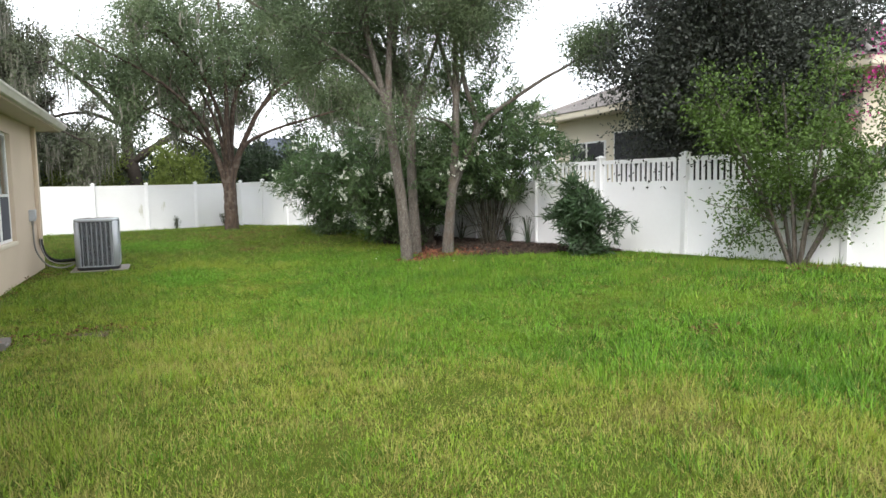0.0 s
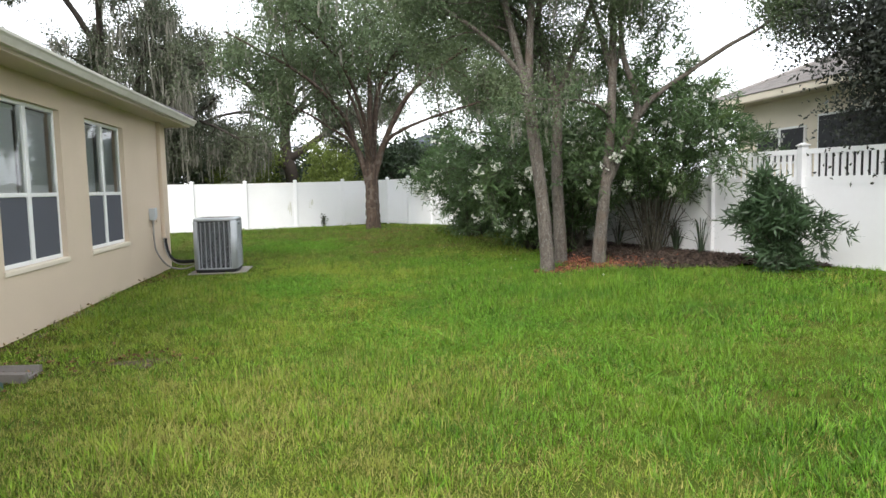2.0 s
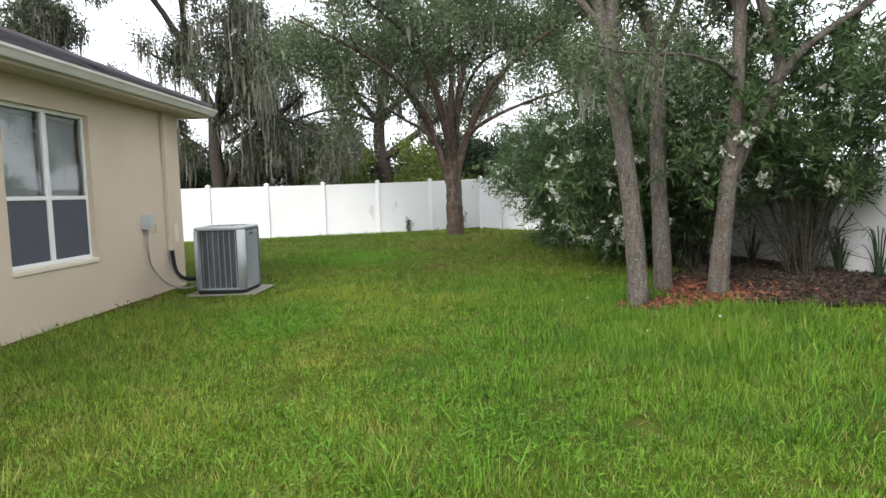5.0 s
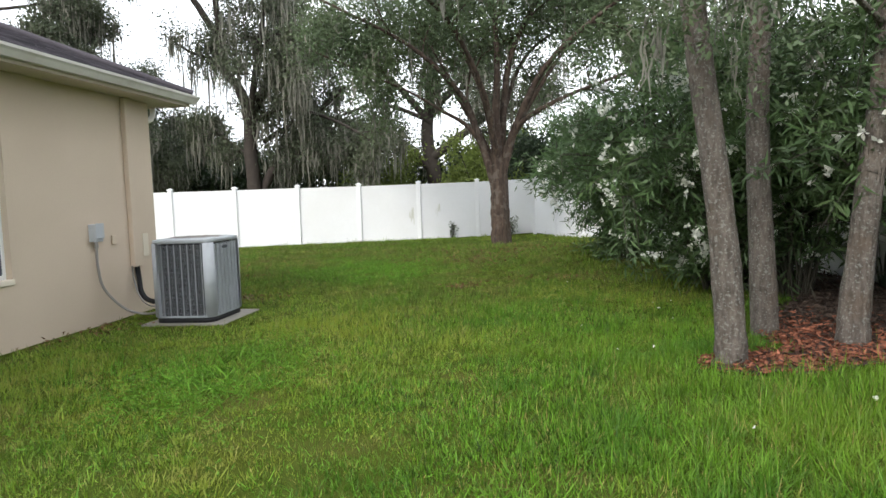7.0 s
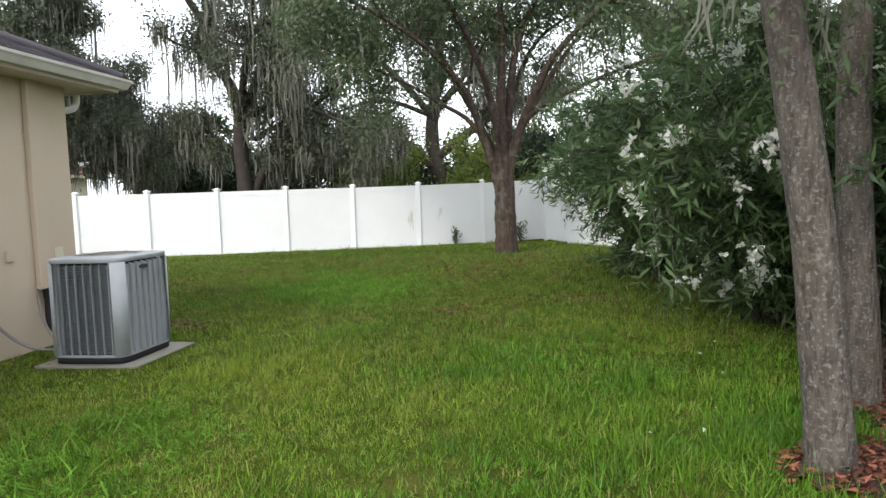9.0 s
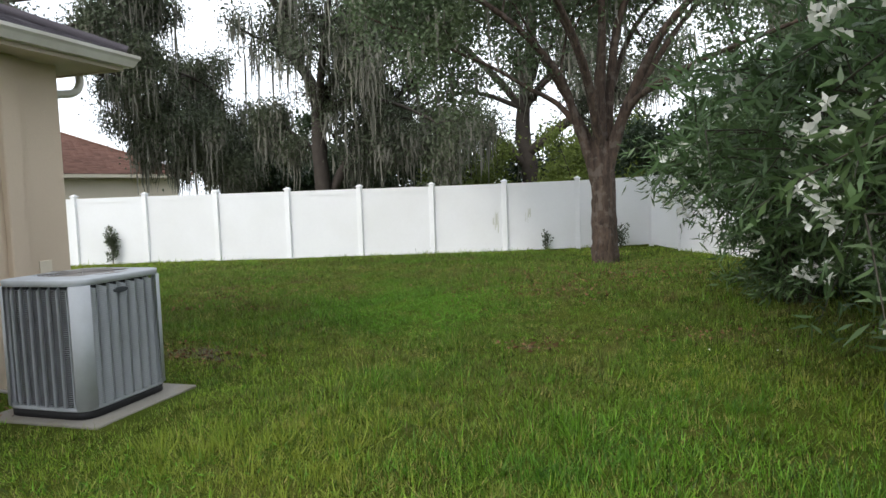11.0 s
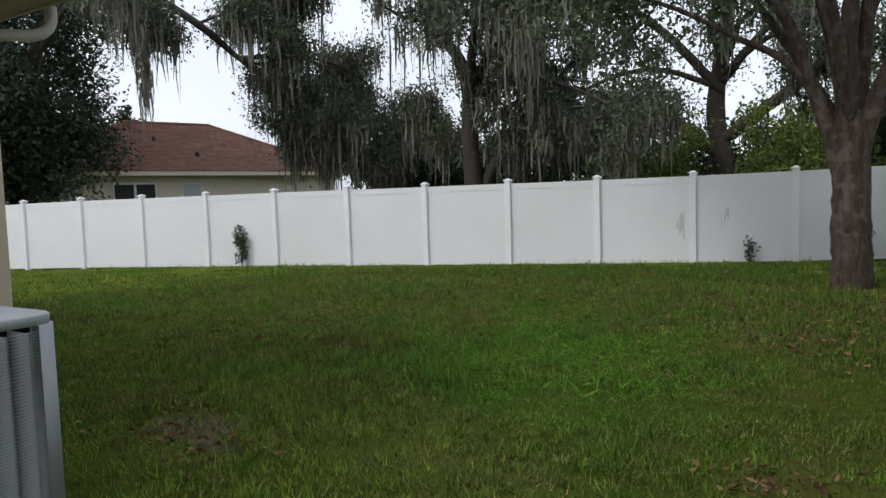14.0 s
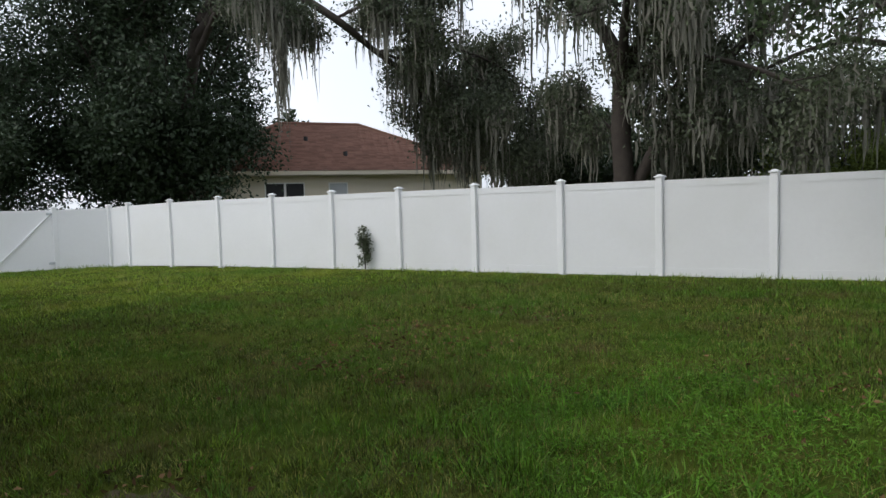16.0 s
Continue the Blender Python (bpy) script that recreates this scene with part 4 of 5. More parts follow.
slender_tree("grey-barked tree with a long bare crooked limb", (5.46, 14.15), [
    ([(0, 0, -0.1), (0.0, 0, 0.12), (0.03, 0, 0.5), (0.13, 0, 1.5), (0.22, 0.0, 2.4), (0.3, 0.1, 3.7), (0.35, 0.2, 5.2), (0.4, 0.2, 7.0)], 0.15, 0.035),
    ([(0.12, -0.02, 1.45), (0.38, -0.03, 2.0), (0.60, -0.05, 2.42), (0.71, -0.05, 2.75), (0.62, -0.05, 3.2), (0.42, -0.08, 3.7), (0.36, -0.12, 4.6), (0.6, -0.2, 6.0)], 0.095, 0.03, 0.75),
    ([(0.68, -0.05, 2.6), (0.95, -0.12, 2.95), (1.35, -0.25, 3.25), (2.05, -0.6, 3.75), (2.45, -0.95, 4.0), (3.1, -1.3, 4.5)], 0.06, 0.02, 0.85),
    ([(0.28, 0.08, 3.4), (0.1, 0.5, 4.6), (-0.1, 1.0, 5.8), (-0.2, 1.4, 7.0)], 0.055, 0.015, 0.3),
    ([(0.4, -0.1, 4.4), (0.9, 0.3, 5.2), (1.5, 0.7, 6.0), (2.1, 1.0, 6.8)], 0.05, 0.015, 0.3),
    ([(0.36, 0.1, 4.6), (0.5, -0.8, 5.4), (0.7, -1.7, 6.2)], 0.05, 0.015, 0.3)])


def oleander(label, base, stems, height, reach, each, flowers, lean=(0, 0), leaf=0.17, low=0.0, twigs=5, root=0.3, leaf_mat=None):
    """A clump of arching stems clothed in narrow leaves."""
    x, y = base
    t = thing("oleander", label, "oleander", pose(x, y, ground_at(x, y)))
    tubes, at, way, ends = [], [], [], []
    for k in range(stems):
        a = rng.uniform(0, 2 * np.pi)
        far = reach * math.sqrt(rng.uniform(0.05, 1.0))
        tall = height * rng.uniform(0.65, 1.05) * (1 - 0.45 * (far / reach) ** 2)
        c, s = math.cos(a), math.sin(a)
        dx, dy = far * c + lean[0] * tall / height, far * s + lean[1] * tall / height
        p = curve_through([(root * c * rng.random(), root * s * rng.random(), -0.05), (dx * 0.35, dy * 0.35, tall * 0.55), (dx * 0.75, dy * 0.75, tall * 0.95), (dx, dy, tall)], 10)
        tubes.append((p, np.linspace(0.012, 0.005, 10), 1))
        for _ in range(twigs):
            i = rng.integers(1, 10)
            w = unit(np.array([c, s, 0.2]) * 0.7 + rng.normal(size=3) * 0.7)
            reach2 = rng.uniform(0.3, 0.75) * height / 3.0
            q = np.array([p[i] + w * reach2 * f + np.array([0, 0, -0.10 * f * f]) for f in np.linspace(0, 1, 5)])
            tubes.append((q, np.linspace(0.007, 0.003, 5), 2))
            for f in range(1, 5):
                at.append(q[f])
                way.append(w)
            ends.append(q[-1])
        for f in range(1, 10):
            at.append(p[f])
            way.append(unit(p[f] - p[f - 1]))
        ends.append(p[-1])
    at, way, ends = np.array(at), np.array(way), np.array(ends)
    way, at = way[at[:, 2] > low], at[at[:, 2] > low]
    ends = ends[ends[:, 2] > low]
    tagged(part("stem", wood_mesh(tubes, (6, 4, 3)), twig_pale, t, "thin pale stems"), kind="stuff")
    n = len(at) * each
    pos = np.repeat(at, each, 0) + rng.normal(size=(n, 3)) * 0.05
    w = np.repeat(way, each, 0) * 0.55 + unit(rng.normal(size=(n, 3))) * 0.8
    part("foliage", raw_mesh("foliage", *leaf_quads(pos, w, leaf, leaf * 0.17, 0.1)), leaf_mat or leaf_oleander, t)
    if flowers:
        pick = ends[rng.random(len(ends)) < flowers]
        pos, w = [], []
        for e in pick:
            for _ in range(rng.integers(4, 12)):
                c = e + rng.normal(size=3) * 0.06
                ax = unit(rng.normal(size=3) + np.array([0, 0, 0.4]))
                u = unit(np.cross(ax, rng.normal(size=3)))
                v = np.cross(ax, u)
                for m in range(5):
                    b = 2 * np.pi * m / 5
                    pos.append(c)
                    w.append(u * math.cos(b) + v * math.sin(b) + ax * 0.3)
        part("blossom", raw_mesh("blossom", *leaf_quads(np.array(pos), np.array(w), 0.06, 0.044, 0.1)), petal_white, t, "white blossoms")["kind"] = "stuff"
    return t


oleander("tall oleander with white blossoms along the fence", (5.4, 17.5), 140, 3.3, 2.25, 7, 0.20, lean=(-0.25, -0.2), low=0.15, root=0.35)
oleander("tall arching oleander with white blossoms", (5.9, 16.7), 50, 3.6, 1.3, 8, 0.15, low=0.5, root=0.25)
oleander("tall oleander leaning out over the fence", (7.1, 15.4), 40, 4.1, 2.1, 15, 0.14, low=1.1, root=0.22, twigs=10)
oleander("tall oleander in white bloom near the corner", (4.5, 20.9), 85, 3.1, 1.6, 8, 0.15)
oleander("low dark green oleander bush against the fence", (7.65, 12.15), 36, 1.5, 0.66, 9, 0.0, leaf=0.19, twigs=2, root=0.4, leaf_mat=leaf_oleander_dark)


# the crepe-like shrub by the fence
shrub_limbs = []
for k in range(9):
    a = 2 * np.pi * k / 9 + rng.uniform(-0.3, 0.3)
    far, tall = rng.uniform(0.7, 1.5), rng.uniform(1.9, 3.0)
    shrub_limbs.append(([(0.08 * math.cos(a), 0.08 * math.sin(a), -0.05), (0.3 * far * math.cos(a), 0.3 * far * math.sin(a), tall * 0.3), (0.65 * far * math.cos(a), 0.65 * far * math.sin(a), tall * 0.65), (far * math.cos(a), far * math.sin(a), tall)], 0.035, 0.012))
tree("large_shrub", "large many-stemmed green shrub beside the fence", (9.5, 8.75), shrub_limbs, bark, leaf_shrub, (11, 0.13, 0.08, 0.034, 0.1), dict(levels=2, kids=7, ratio=0.36, up=0.1, spread=1.1, start=0.25), category="shrub")

# beyond the fences
big = dict(levels=2, kids=7, ratio=0.5, up=0.15, spread=1.1, start=0.35)
tree("dark_tree", "dense purplish-dark tree behind the fence", (10.4, 10.9), [([(0, 0, -0.2), (0.1, 0, 1.6), (0.0, 0.1, 2.6)], 0.2, 0.15, 1.1)] + vase_limbs(9, 2.4, 2.5, 3.2, 0.07) + vase_limbs(7, 2.2, 2.4, 1.6, 0.06), bark_dark, leaf_purple, (26, 0.26, 0.085, 0.042, 0.25), dict(levels=2, kids=8, ratio=0.45, up=0.05, spread=1.2, start=0.3))
tree("flowering_vine", "bougainvillea with magenta bracts above the fence", (11.0, 8.0), [([(0, 0, 0), (0.05, 0.1, 1.5), (0.1, 0.3, 2.6), (0.0, 0.5, 3.4)], 0.03, 0.01)], bark_dark, petal_pink, (9, 0.10, 0.06, 0.05, 0.0), dict(levels=1, kids=9, ratio=0.25, up=0.1, spread=1.0, start=0.7), category="vine")

MOSS_OAK = dict(levels=3, kids=5, ratio=0.40, up=-0.02, spread=1.15, bend=0.32, start=0.35)


def moss_oak(label, base, limbs, each=10, share=0.2, strands=7, long=0.9):
    return tree("moss_oak", label, base, limbs, bark_dark, leaf_moss_oak, (each, 0.28, 0.13, 0.062, 0.3), MOSS_OAK, sides=(10, 5, 3), moss=(strands, long, share))


moss_oak("old live oak hung with grey Spanish moss behind the fence", (-7.7, 32.8), [
    ([(0, 0, -0.2), (0.1, 0, 1.5), (0.0, 0, 3.0), (0.0, 0, 4.6), (-0.35, 0.1, 5.6), (-0.95, 0.2, 6.5), (-1.1, 0.2, 8.4)], 0.32, 0.12, 0.2),
    ([(0.05, 0.1, 1.2), (0.6, 0.3, 2.4), (1.2, 0.4, 3.4), (2.4, 0.6, 4.6), (3.6, 0.6, 5.6)], 0.2, 0.06),
    ([(0, 0, 4.4), (1.0, -0.4, 5.6), (2.2, -0.6, 6.4), (3.6, -0.8, 6.8)], 0.17, 0.04),
    ([(0, 0, 4.0), (0.6, -0.8, 5.6), (1.2, -1.4, 7.2), (1.6, -1.6, 9.0)], 0.16, 0.05),
    ([(0, 0.1, 3.0), (-0.9, 0.4, 3.6), (-1.8, 0.6, 4.2), (-2.6, 0.8, 4.4)], 0.11, 0.03),
    ([(0.1, 0, 4.5), (0.4, 0.8, 6.0), (0.8, 1.4, 8.0), (1.0, 1.6, 9.6)], 0.16, 0.05),
    # two high limbs leaning south, added out of view to shade the back lawn
    ([(-0.9, 0.2, 6.4), (-0.5, -1.2, 8.6), (0.2, -3.0, 10.6), (0.6, -5.0, 11.8)], 0.14, 0.05),
    ([(-1.0, 0.2, 7.4), (-2.0, -0.8, 9.4), (-3.2, -2.4, 11.0), (-4.2, -4.2, 11.8)], 0.13, 0.04),
    ([(0, 0, 4.2), (1.4, -0.6, 4.7), (3.0, -0.9, 4.4), (4.6, -1.1, 3.6), (5.4, -1.2, 2.9)], 0.1, 0.02, 0.2),
    ([(0.5, 0, 3.6), (1.8, 0.4, 4.3), (3.4, 0.6, 3.8), (4.8, 0.8, 3.0)], 0.09, 0.02, 0.2)], each=9, share=0.18, long=0.75)
moss_oak("tall live oak with a long mossy limb over the fence", (-21.3, 27.9), [
    ([(-2.6, 0.6, -0.2), (-2.4, 0.6, 2.5), (-1.6, 0.4, 5.5), (0.3, 0, 7.7)], 0.32, 0.2, 1.1),
    ([(0.3, 0, 7.6), (2.4, 0.3, 8.6), (4.6, 0.7, 8.2), (6.4, 1.2, 7.1), (6.5, 2.7, 6.3), (7.0, 4.4, 5.2), (7.6, 5.0, 4.0), (8.4, 5.8, 2.9)], 0.17, 0.03, 1.1),
    ([(6.6, 3.2, 6.0), (7.2, 4.0, 5.0), (7.8, 4.6, 4.2), (8.2, 5.2, 3.4)], 0.05, 0.015, 0.05),
    ([(6.5, 2.6, 6.3), (7.6, 3.4, 5.8), (8.4, 4.4, 5.0), (9.0, 5.0, 4.2)], 0.05, 0.015, 0.1),
    ([(7.0, 4.2, 5.2), (7.0, 5.0, 4.6), (7.5, 5.8, 3.8), (8.2, 6.6, 3.2)], 0.05, 0.015, 0.05),
    ([(7.6, 5.0, 4.1), (8.4, 5.6, 3.6), (9.2, 6.2, 3.0), (9.9, 6.8, 2.6)], 0.04, 0.012, 0.1),
    ([(6.4, 1.3, 7.1), (7.2, 1.9, 7.4), (8.0, 2.6, 7.2), (8.6, 3.2, 6.6)], 0.05, 0.015, 0.1),
    ([(7.0, 4.2, 5.3), (7.9, 5.8, 5.6), (8.6, 7.2, 4.8), (9.2, 8.2, 3.3)], 0.06, 0.015, 0.1),
    ([(6.5, 2.7, 6.3), (7.6, 4.8, 6.5), (8.4, 6.6, 5.9), (9.4, 7.8, 4.5)], 0.06, 0.015, 0.2),
    ([(4.9, 0.75, 8.0), (6.6, 1.4, 8.2), (7.8, 2.6, 8.6), (8.6, 3.4, 8.4)], 0.07, 0.02, 0.5),
    ([(0.3, 0, 7.0), (2.6, -0.3, 8.0), (4.6, -0.4, 7.7), (6.2, -0.5, 7.0)], 0.12, 0.03, 0.6),
    ([(0.4, 0, 8.0), (0.8, 0.6, 9.4), (1.4, 0.8, 11.0)], 0.14, 0.05)], each=13, share=0.2, long=0.8)


def moss_curtain(x, y, top, count, long):
    """A long beard of moss that hangs free from a high limb."""
    at = np.stack([x + rng.normal(size=count) * 0.09, y + rng.normal(size=count) * 0.09, top - rng.uniform(0, 2.4, count)], 1)
    tagged(part("moss_beard", raw_mesh("moss_beard", *moss_strands(at, 7, long, 0.06, 0.03)), moss_grey), "long grey beard of Spanish moss hanging from a limb", "Spanish moss", kind="stuff")


moss_curtain(-15.15, 27.4, 7.4, 46, 1.1)
moss_oak("spreading live oak curtained with Spanish moss", (-1.5, 37.5), [
    ([(0, 0, -0.2), (0.1, 0, 2.0), (-0.2, 0.1, 4.0), (0.2, 0, 7.0), (0.3, 0, 9.5)], 0.4, 0.14),
    ([(0, 0, 2.5), (-1.6, -0.6, 3.9), (-3.4, -1.0, 4.6), (-5.0, -1.4, 4.9)], 0.2, 0.05),
    ([(0, 0, 3.0), (1.8, -0.4, 4.2), (3.4, -0.8, 5.0), (5.2, -1.0, 5.3)], 0.2, 0.05),
    ([(0, 0, 4.5), (-1.4, -1.0, 6.2), (-2.8, -1.6, 7.4), (-4.2, -2.0, 8.2)], 0.16, 0.05),
    ([(0, 0, 4.8), (1.2, 0.8, 6.4), (2.6, 1.4, 7.6)], 0.16, 0.05),
    ([(0, 0, 4.6), (-1.8, -1.2, 5.2), (-3.6, -2.0, 4.7), (-5.0, -2.4, 3.7)], 0.1, 0.02, 0.2),
    ([(0, 0, 5.0), (1.6, -0.9, 5.8), (3.0, -1.4, 5.2), (4.2, -1.8, 4.0)], 0.1, 0.02, 0.2)], each=6, share=0.11, long=0.75)
moss_oak("tall live oak with Spanish moss at the far corner", (11.5, 40.0), [
    ([(0, 0, -0.2), (0.1, 0, 2.0), (-0.2, 0.1, 4.5), (0.2, 0, 8.0)], 0.36, 0.12)] + vase_limbs(7, 4.0, 4.6, 4.5, 0.12), each=9, share=0.15)
dense = dict(levels=2, kids=6, ratio=0.46, up=0.05, spread=1.15, start=0.3)
tree("broadleaf_tree", "large dark full-crowned tree beyond the gate", (-25.2, 28.0), [([(0, 0, -0.2), (0.1, 0, 1.4), (0.0, 0.1, 2.6)], 0.3, 0.22, 1.1)] + vase_limbs(13, 2.4, 4.2, 7.4, 0.11) + vase_limbs(8, 2.2, 4.8, 2.2, 0.09), bark_dark, leaf_dark, (30, 0.42, 0.20, 0.10, 0.2), dense)
tree("broadleaf_tree", "dark tree beyond the gate", (-27.5, 22.0), [([(0, 0, -0.2), (0.1, 0, 1.4), (0.0, 0.1, 2.6)], 0.3, 0.22, 1.1)] + vase_limbs(9, 2.4, 4.0, 5.0, 0.11) + vase_limbs(8, 2.2, 4.4, 2.0, 0.09), bark_dark, leaf_dark, (24, 0.38, 0.16, 0.08, 0.2), dense)
tree("broadleaf_tree", "round dark green tree far behind the corner", (4.5, 41.0), [([(0, 0, -0.2), (0.1, 0, 1.0)], 0.2, 0.15)] + vase_limbs(11, 0.9, 1.5, 2.0, 0.06), bark_dark, leaf_dark, (12, 0.26, 0.2, 0.11, 0.2), dense)


def bush(name, label, x, y, r, h, leaf_mat, each=11, size=0.16):
    limbs = [([(0.1 * math.cos(a), 0.1 * math.sin(a), -0.1), (0.4 * r * math.cos(a), 0.4 * r * math.sin(a), 0.5 * h), (r * 0.9 * math.cos(a), r * 0.9 * math.sin(a), h * rng.uniform(0.5, 1.0))], 0.04, 0.01) for a in np.arange(0, 6.28, 0.7)]
    limbs.append(([(0, 0, -0.1), (0.05, 0, 0.5 * h), (0, 0.05, h)], 0.05, 0.015))
    return tree(name, label, (x, y), limbs, bark_dark, leaf_mat, (each, 0.22, size, size * 0.5, 0.1), dict(levels=2, kids=4, ratio=0.4, up=0.1, spread=1.1, start=0.2), sides=(6, 4, 3), category="bush")


bush("bush", "yellow-green bush behind the fence", -3.4, 36.0, 1.4, 3.0, leaf_light)
bush("bush", "yellow-green bush behind the fence", 0.8, 35.5, 1.6, 3.0, leaf_light)
bush("bush", "dense dark green bush behind the fence corner", 4.0, 33.0, 1.9, 3.6, leaf_dark, 12, 0.2)
bush("bush", "bright yellow-green bush by the far corner", 1.6, 38.5, 1.5, 4.8, leaf_light)
for x, y, r, h in ((-12.0, 37.5, 2.2, 3.6), (-9.0, 38.5, 2.4, 3.4), (-5.5, 39.5, 2.4, 3.6), (-1.5, 41.0, 2.6, 3.4), (-14.2, 39.5, 2.2, 4.4)):
    bush("bush", "dark green undergrowth behind the fence", x, y, r, h, leaf_dark, 9, 0.24)
for x, y, h in ((-26, 62, 8), (-46, 40, 8)):
    bush("far_tree", "far green tree along the horizon", x, y, 6, h, leaf_dark, 14, 0.5)


# ---- the bed and small plants ----
def in_bed(x, y):
    """Inside the mulch bed round the slender trunks."""
    edge = 0.12 * np.sin(3.1 * x + 1.7 * y) + 0.08 * np.sin(7.3 * x - 5.1 * y)
    fence_x = 7.99 - 0.3264 * (y - 14.72)
    south = y > 13.5 - 0.30 * (x - 4.4) + edge
    west = x > 4.72 + 0.45 * np.clip(y - 14.3, 0, 9) + edge
    near = ((x - 4.53) / 0.46) ** 2 + ((y - 13.70) / 0.38) ** 2 < 1 + edge
    return ((south & west) | near) & (x < fence_x) & (y < 22) & (y > 12.2)


def mulch_bed():
    xs, ys = np.arange(3.9, 9.0, 0.08), np.arange(12.1, 22.2, 0.08)
    gx, gy = np.meshgrid(xs, ys, indexing="ij")
    gz = ground_height(gx, gy) + 0.028 + 0.01 * np.sin(gx * 9) * np.cos(gy * 11)
    keep = in_bed(gx, gy)
    i, j = np.meshgrid(np.arange(len(xs) - 1), np.arange(len(ys) - 1), indexing="ij")
    m = len(ys)
    ok = keep[:-1, :-1] & keep[1:, 1:] & keep[1:, :-1] & keep[:-1, 1:]
    quads = np.stack([i * m + j, (i + 1) * m + j, (i + 1) * m + j + 1, i * m + j + 1], -1)[ok]
    bed = tagged(part("mulch_bed", raw_mesh("mulch_bed", np.stack([gx, gy, gz], -1).reshape(-1, 3), quads), mulch_soil), "dark soil bed round the slender trunks", "garden bed", kind="structure")
    n = 26000
    x, y = rng.uniform(4.0, 8.6, n), rng.uniform(12.3, 18.5, n)
    ok = in_bed(x, y)
    x, y = x[ok], y[ok]
    at = np.stack([x, y, ground_height(x, y) + 0.035 + rng.uniform(0, 0.025, len(x))], 1)
    way = np.stack([rng.normal(size=len(x)), rng.normal(size=len(x)), rng.normal(size=len(x)) * 0.25], 1)
    red = np.hypot(x - 4.8, y - 14.1) + rng.normal(size=len(x)) * 0.35 < 1.15
    for pick, mat_, name, label in ((red, mulch_chip, "mulch", "loose red bark mulch round the trunks"), (~red, leaf_litter, "leaf_litter", "brown fallen leaves and old mulch")):
        co, f = leaf_quads(at[pick], way[pick], 0.075, 0.022, 0.3)
        tagged(part(name, raw_mesh(name, co, f), mat_), label, "mulch", kind="stuff")


mulch_bed()


def strap_plants():
    """Arching strap leaves along the fence foot."""
    for x, y, n in ((6.55, 17.9, 22), (7.0, 16.9, 20), (7.35, 16.1, 26), (7.6, 15.4, 22), (7.75, 14.7, 18)):
        t = thing("strap_plant", "dark strap-leaved plant at the foot of the fence", "plant", pose(x, y, ground_at(x, y)), group="strap plants")
        pieces = []
        for _ in range(n):
            a, far, tall = rng.uniform(0, 6.28), rng.uniform(0.15, 0.45), rng.uniform(0.35, 0.75)
            c, s = math.cos(a), math.sin(a)
            p = curve_through([(0.03 * c, 0.03 * s, 0), (far * 0.4 * c, far * 0.4 * s, tall * 0.7), (far * 0.8 * c, far * 0.8 * s, tall), (far * 1.3 * c, far * 1.3 * s, tall * 0.8)], 7)
            w = np.array([-s, c, 0]) * 0.013
            k = np.linspace(1, 0.15, 7)[:, None]
            co = np.stack([p - w * k, p + w * k], 1).reshape(-1, 3)
            f = np.array([(2 * i, 2 * i + 1, 2 * i + 3, 2 * i + 2) for i in range(6)])
            pieces.append((co, f))
        part("leaves", raw_mesh("leaves", *joined(pieces)), leaf_dark, t)


strap_plants()


def fence_weed(label, x, y, h, r, each=24):
    t = thing("weed", label, "weed", pose(x, y, ground_at(x, y)))
    limbs = [([(0, 0, -0.03), (rng.normal() * r * 0.3, rng.normal() * r * 0.2, h * 0.5), (rng.normal() * r * 0.5, rng.normal() * r * 0.2, h * rng.uniform(0.7, 1.0))], 0.008, 0.003) for _ in range(4)]
    tubes, tips, ways = branching(limbs, levels=1, kids=8, ratio=0.22, spread=1.0, start=0.1)
    part("stems", wood_mesh(tubes, (5, 3, 3)), twig_pale, t)
    part("leaves", raw_mesh("leaves", *leafy(tips, ways, max(1, each // 4), 0.03, 0.07, 0.035)), leaf_moss_oak, t)


fence_weed("leafy weed standing against the white fence", -10.72, 26.62, 1.0, 0.12, 26)
fence_weed("small vine at the foot of the white fence", 0.25, 29.62, 0.5, 0.12, 5)
fence_weed("weedy sprout behind the oak at the fence", 2.1, 29.9, 0.6, 0.25, 8)

# mildew on the fence, valve lid, bare earth
def mildew(along, z, streaks, wide, tall):
    """Faint grey-green streaks on the face of the back fence."""
    d = unit(BACK_B - BACK_A)
    face = np.array([d[1], -d[0]])
    bm = bmesh.new()
    for _ in range(streaks):
        c = BACK_A + d * (along + rng.normal() * wide) + face * 0.019
        w, lo, hi = rng.uniform(0.004, 0.016), z + rng.normal() * 0.08, z + tall * rng.uniform(0.4, 1.0)
        bm.faces.new([bm.verts.new((*(c + d * u), v)) for u, v in ((-w, lo), (w, lo + 0.02), (w * 0.4, hi), (-w * 0.5, hi - 0.03))])
    tagged(part("mildew_stain", bm, hose_grey), "grey-green mildew streaks on the white fence", "stain", kind="stuff")


mildew(16.7, 0.75, 9, 0.06, 0.5)
mildew(17.55, 0.95, 5, 0.05, 0.3)


def bare_patch(label, x, y, rx, ry, mat_=None):
    n = 40
    a = np.linspace(0, 2 * np.pi, n, endpoint=False)
    r = 1 + 0.25 * np.sin(3 * a + x) + 0.15 * np.sin(7 * a + y)
    ring = np.stack([x + rx * r * np.cos(a), y + ry * r * np.sin(a)], 1)
    co = [(x, y, ground_at(x, y) + 0.006)] + [(p[0], p[1], ground_at(*p) - 0.008) for p in ring]
    f = [(0, 1 + k, 1 + (k + 1) % n) for k in range(n)]
    tagged(part("bare_patch", raw_mesh("bare_patch", co, f), mat_ or sand), label, "bare earth", kind="structure")


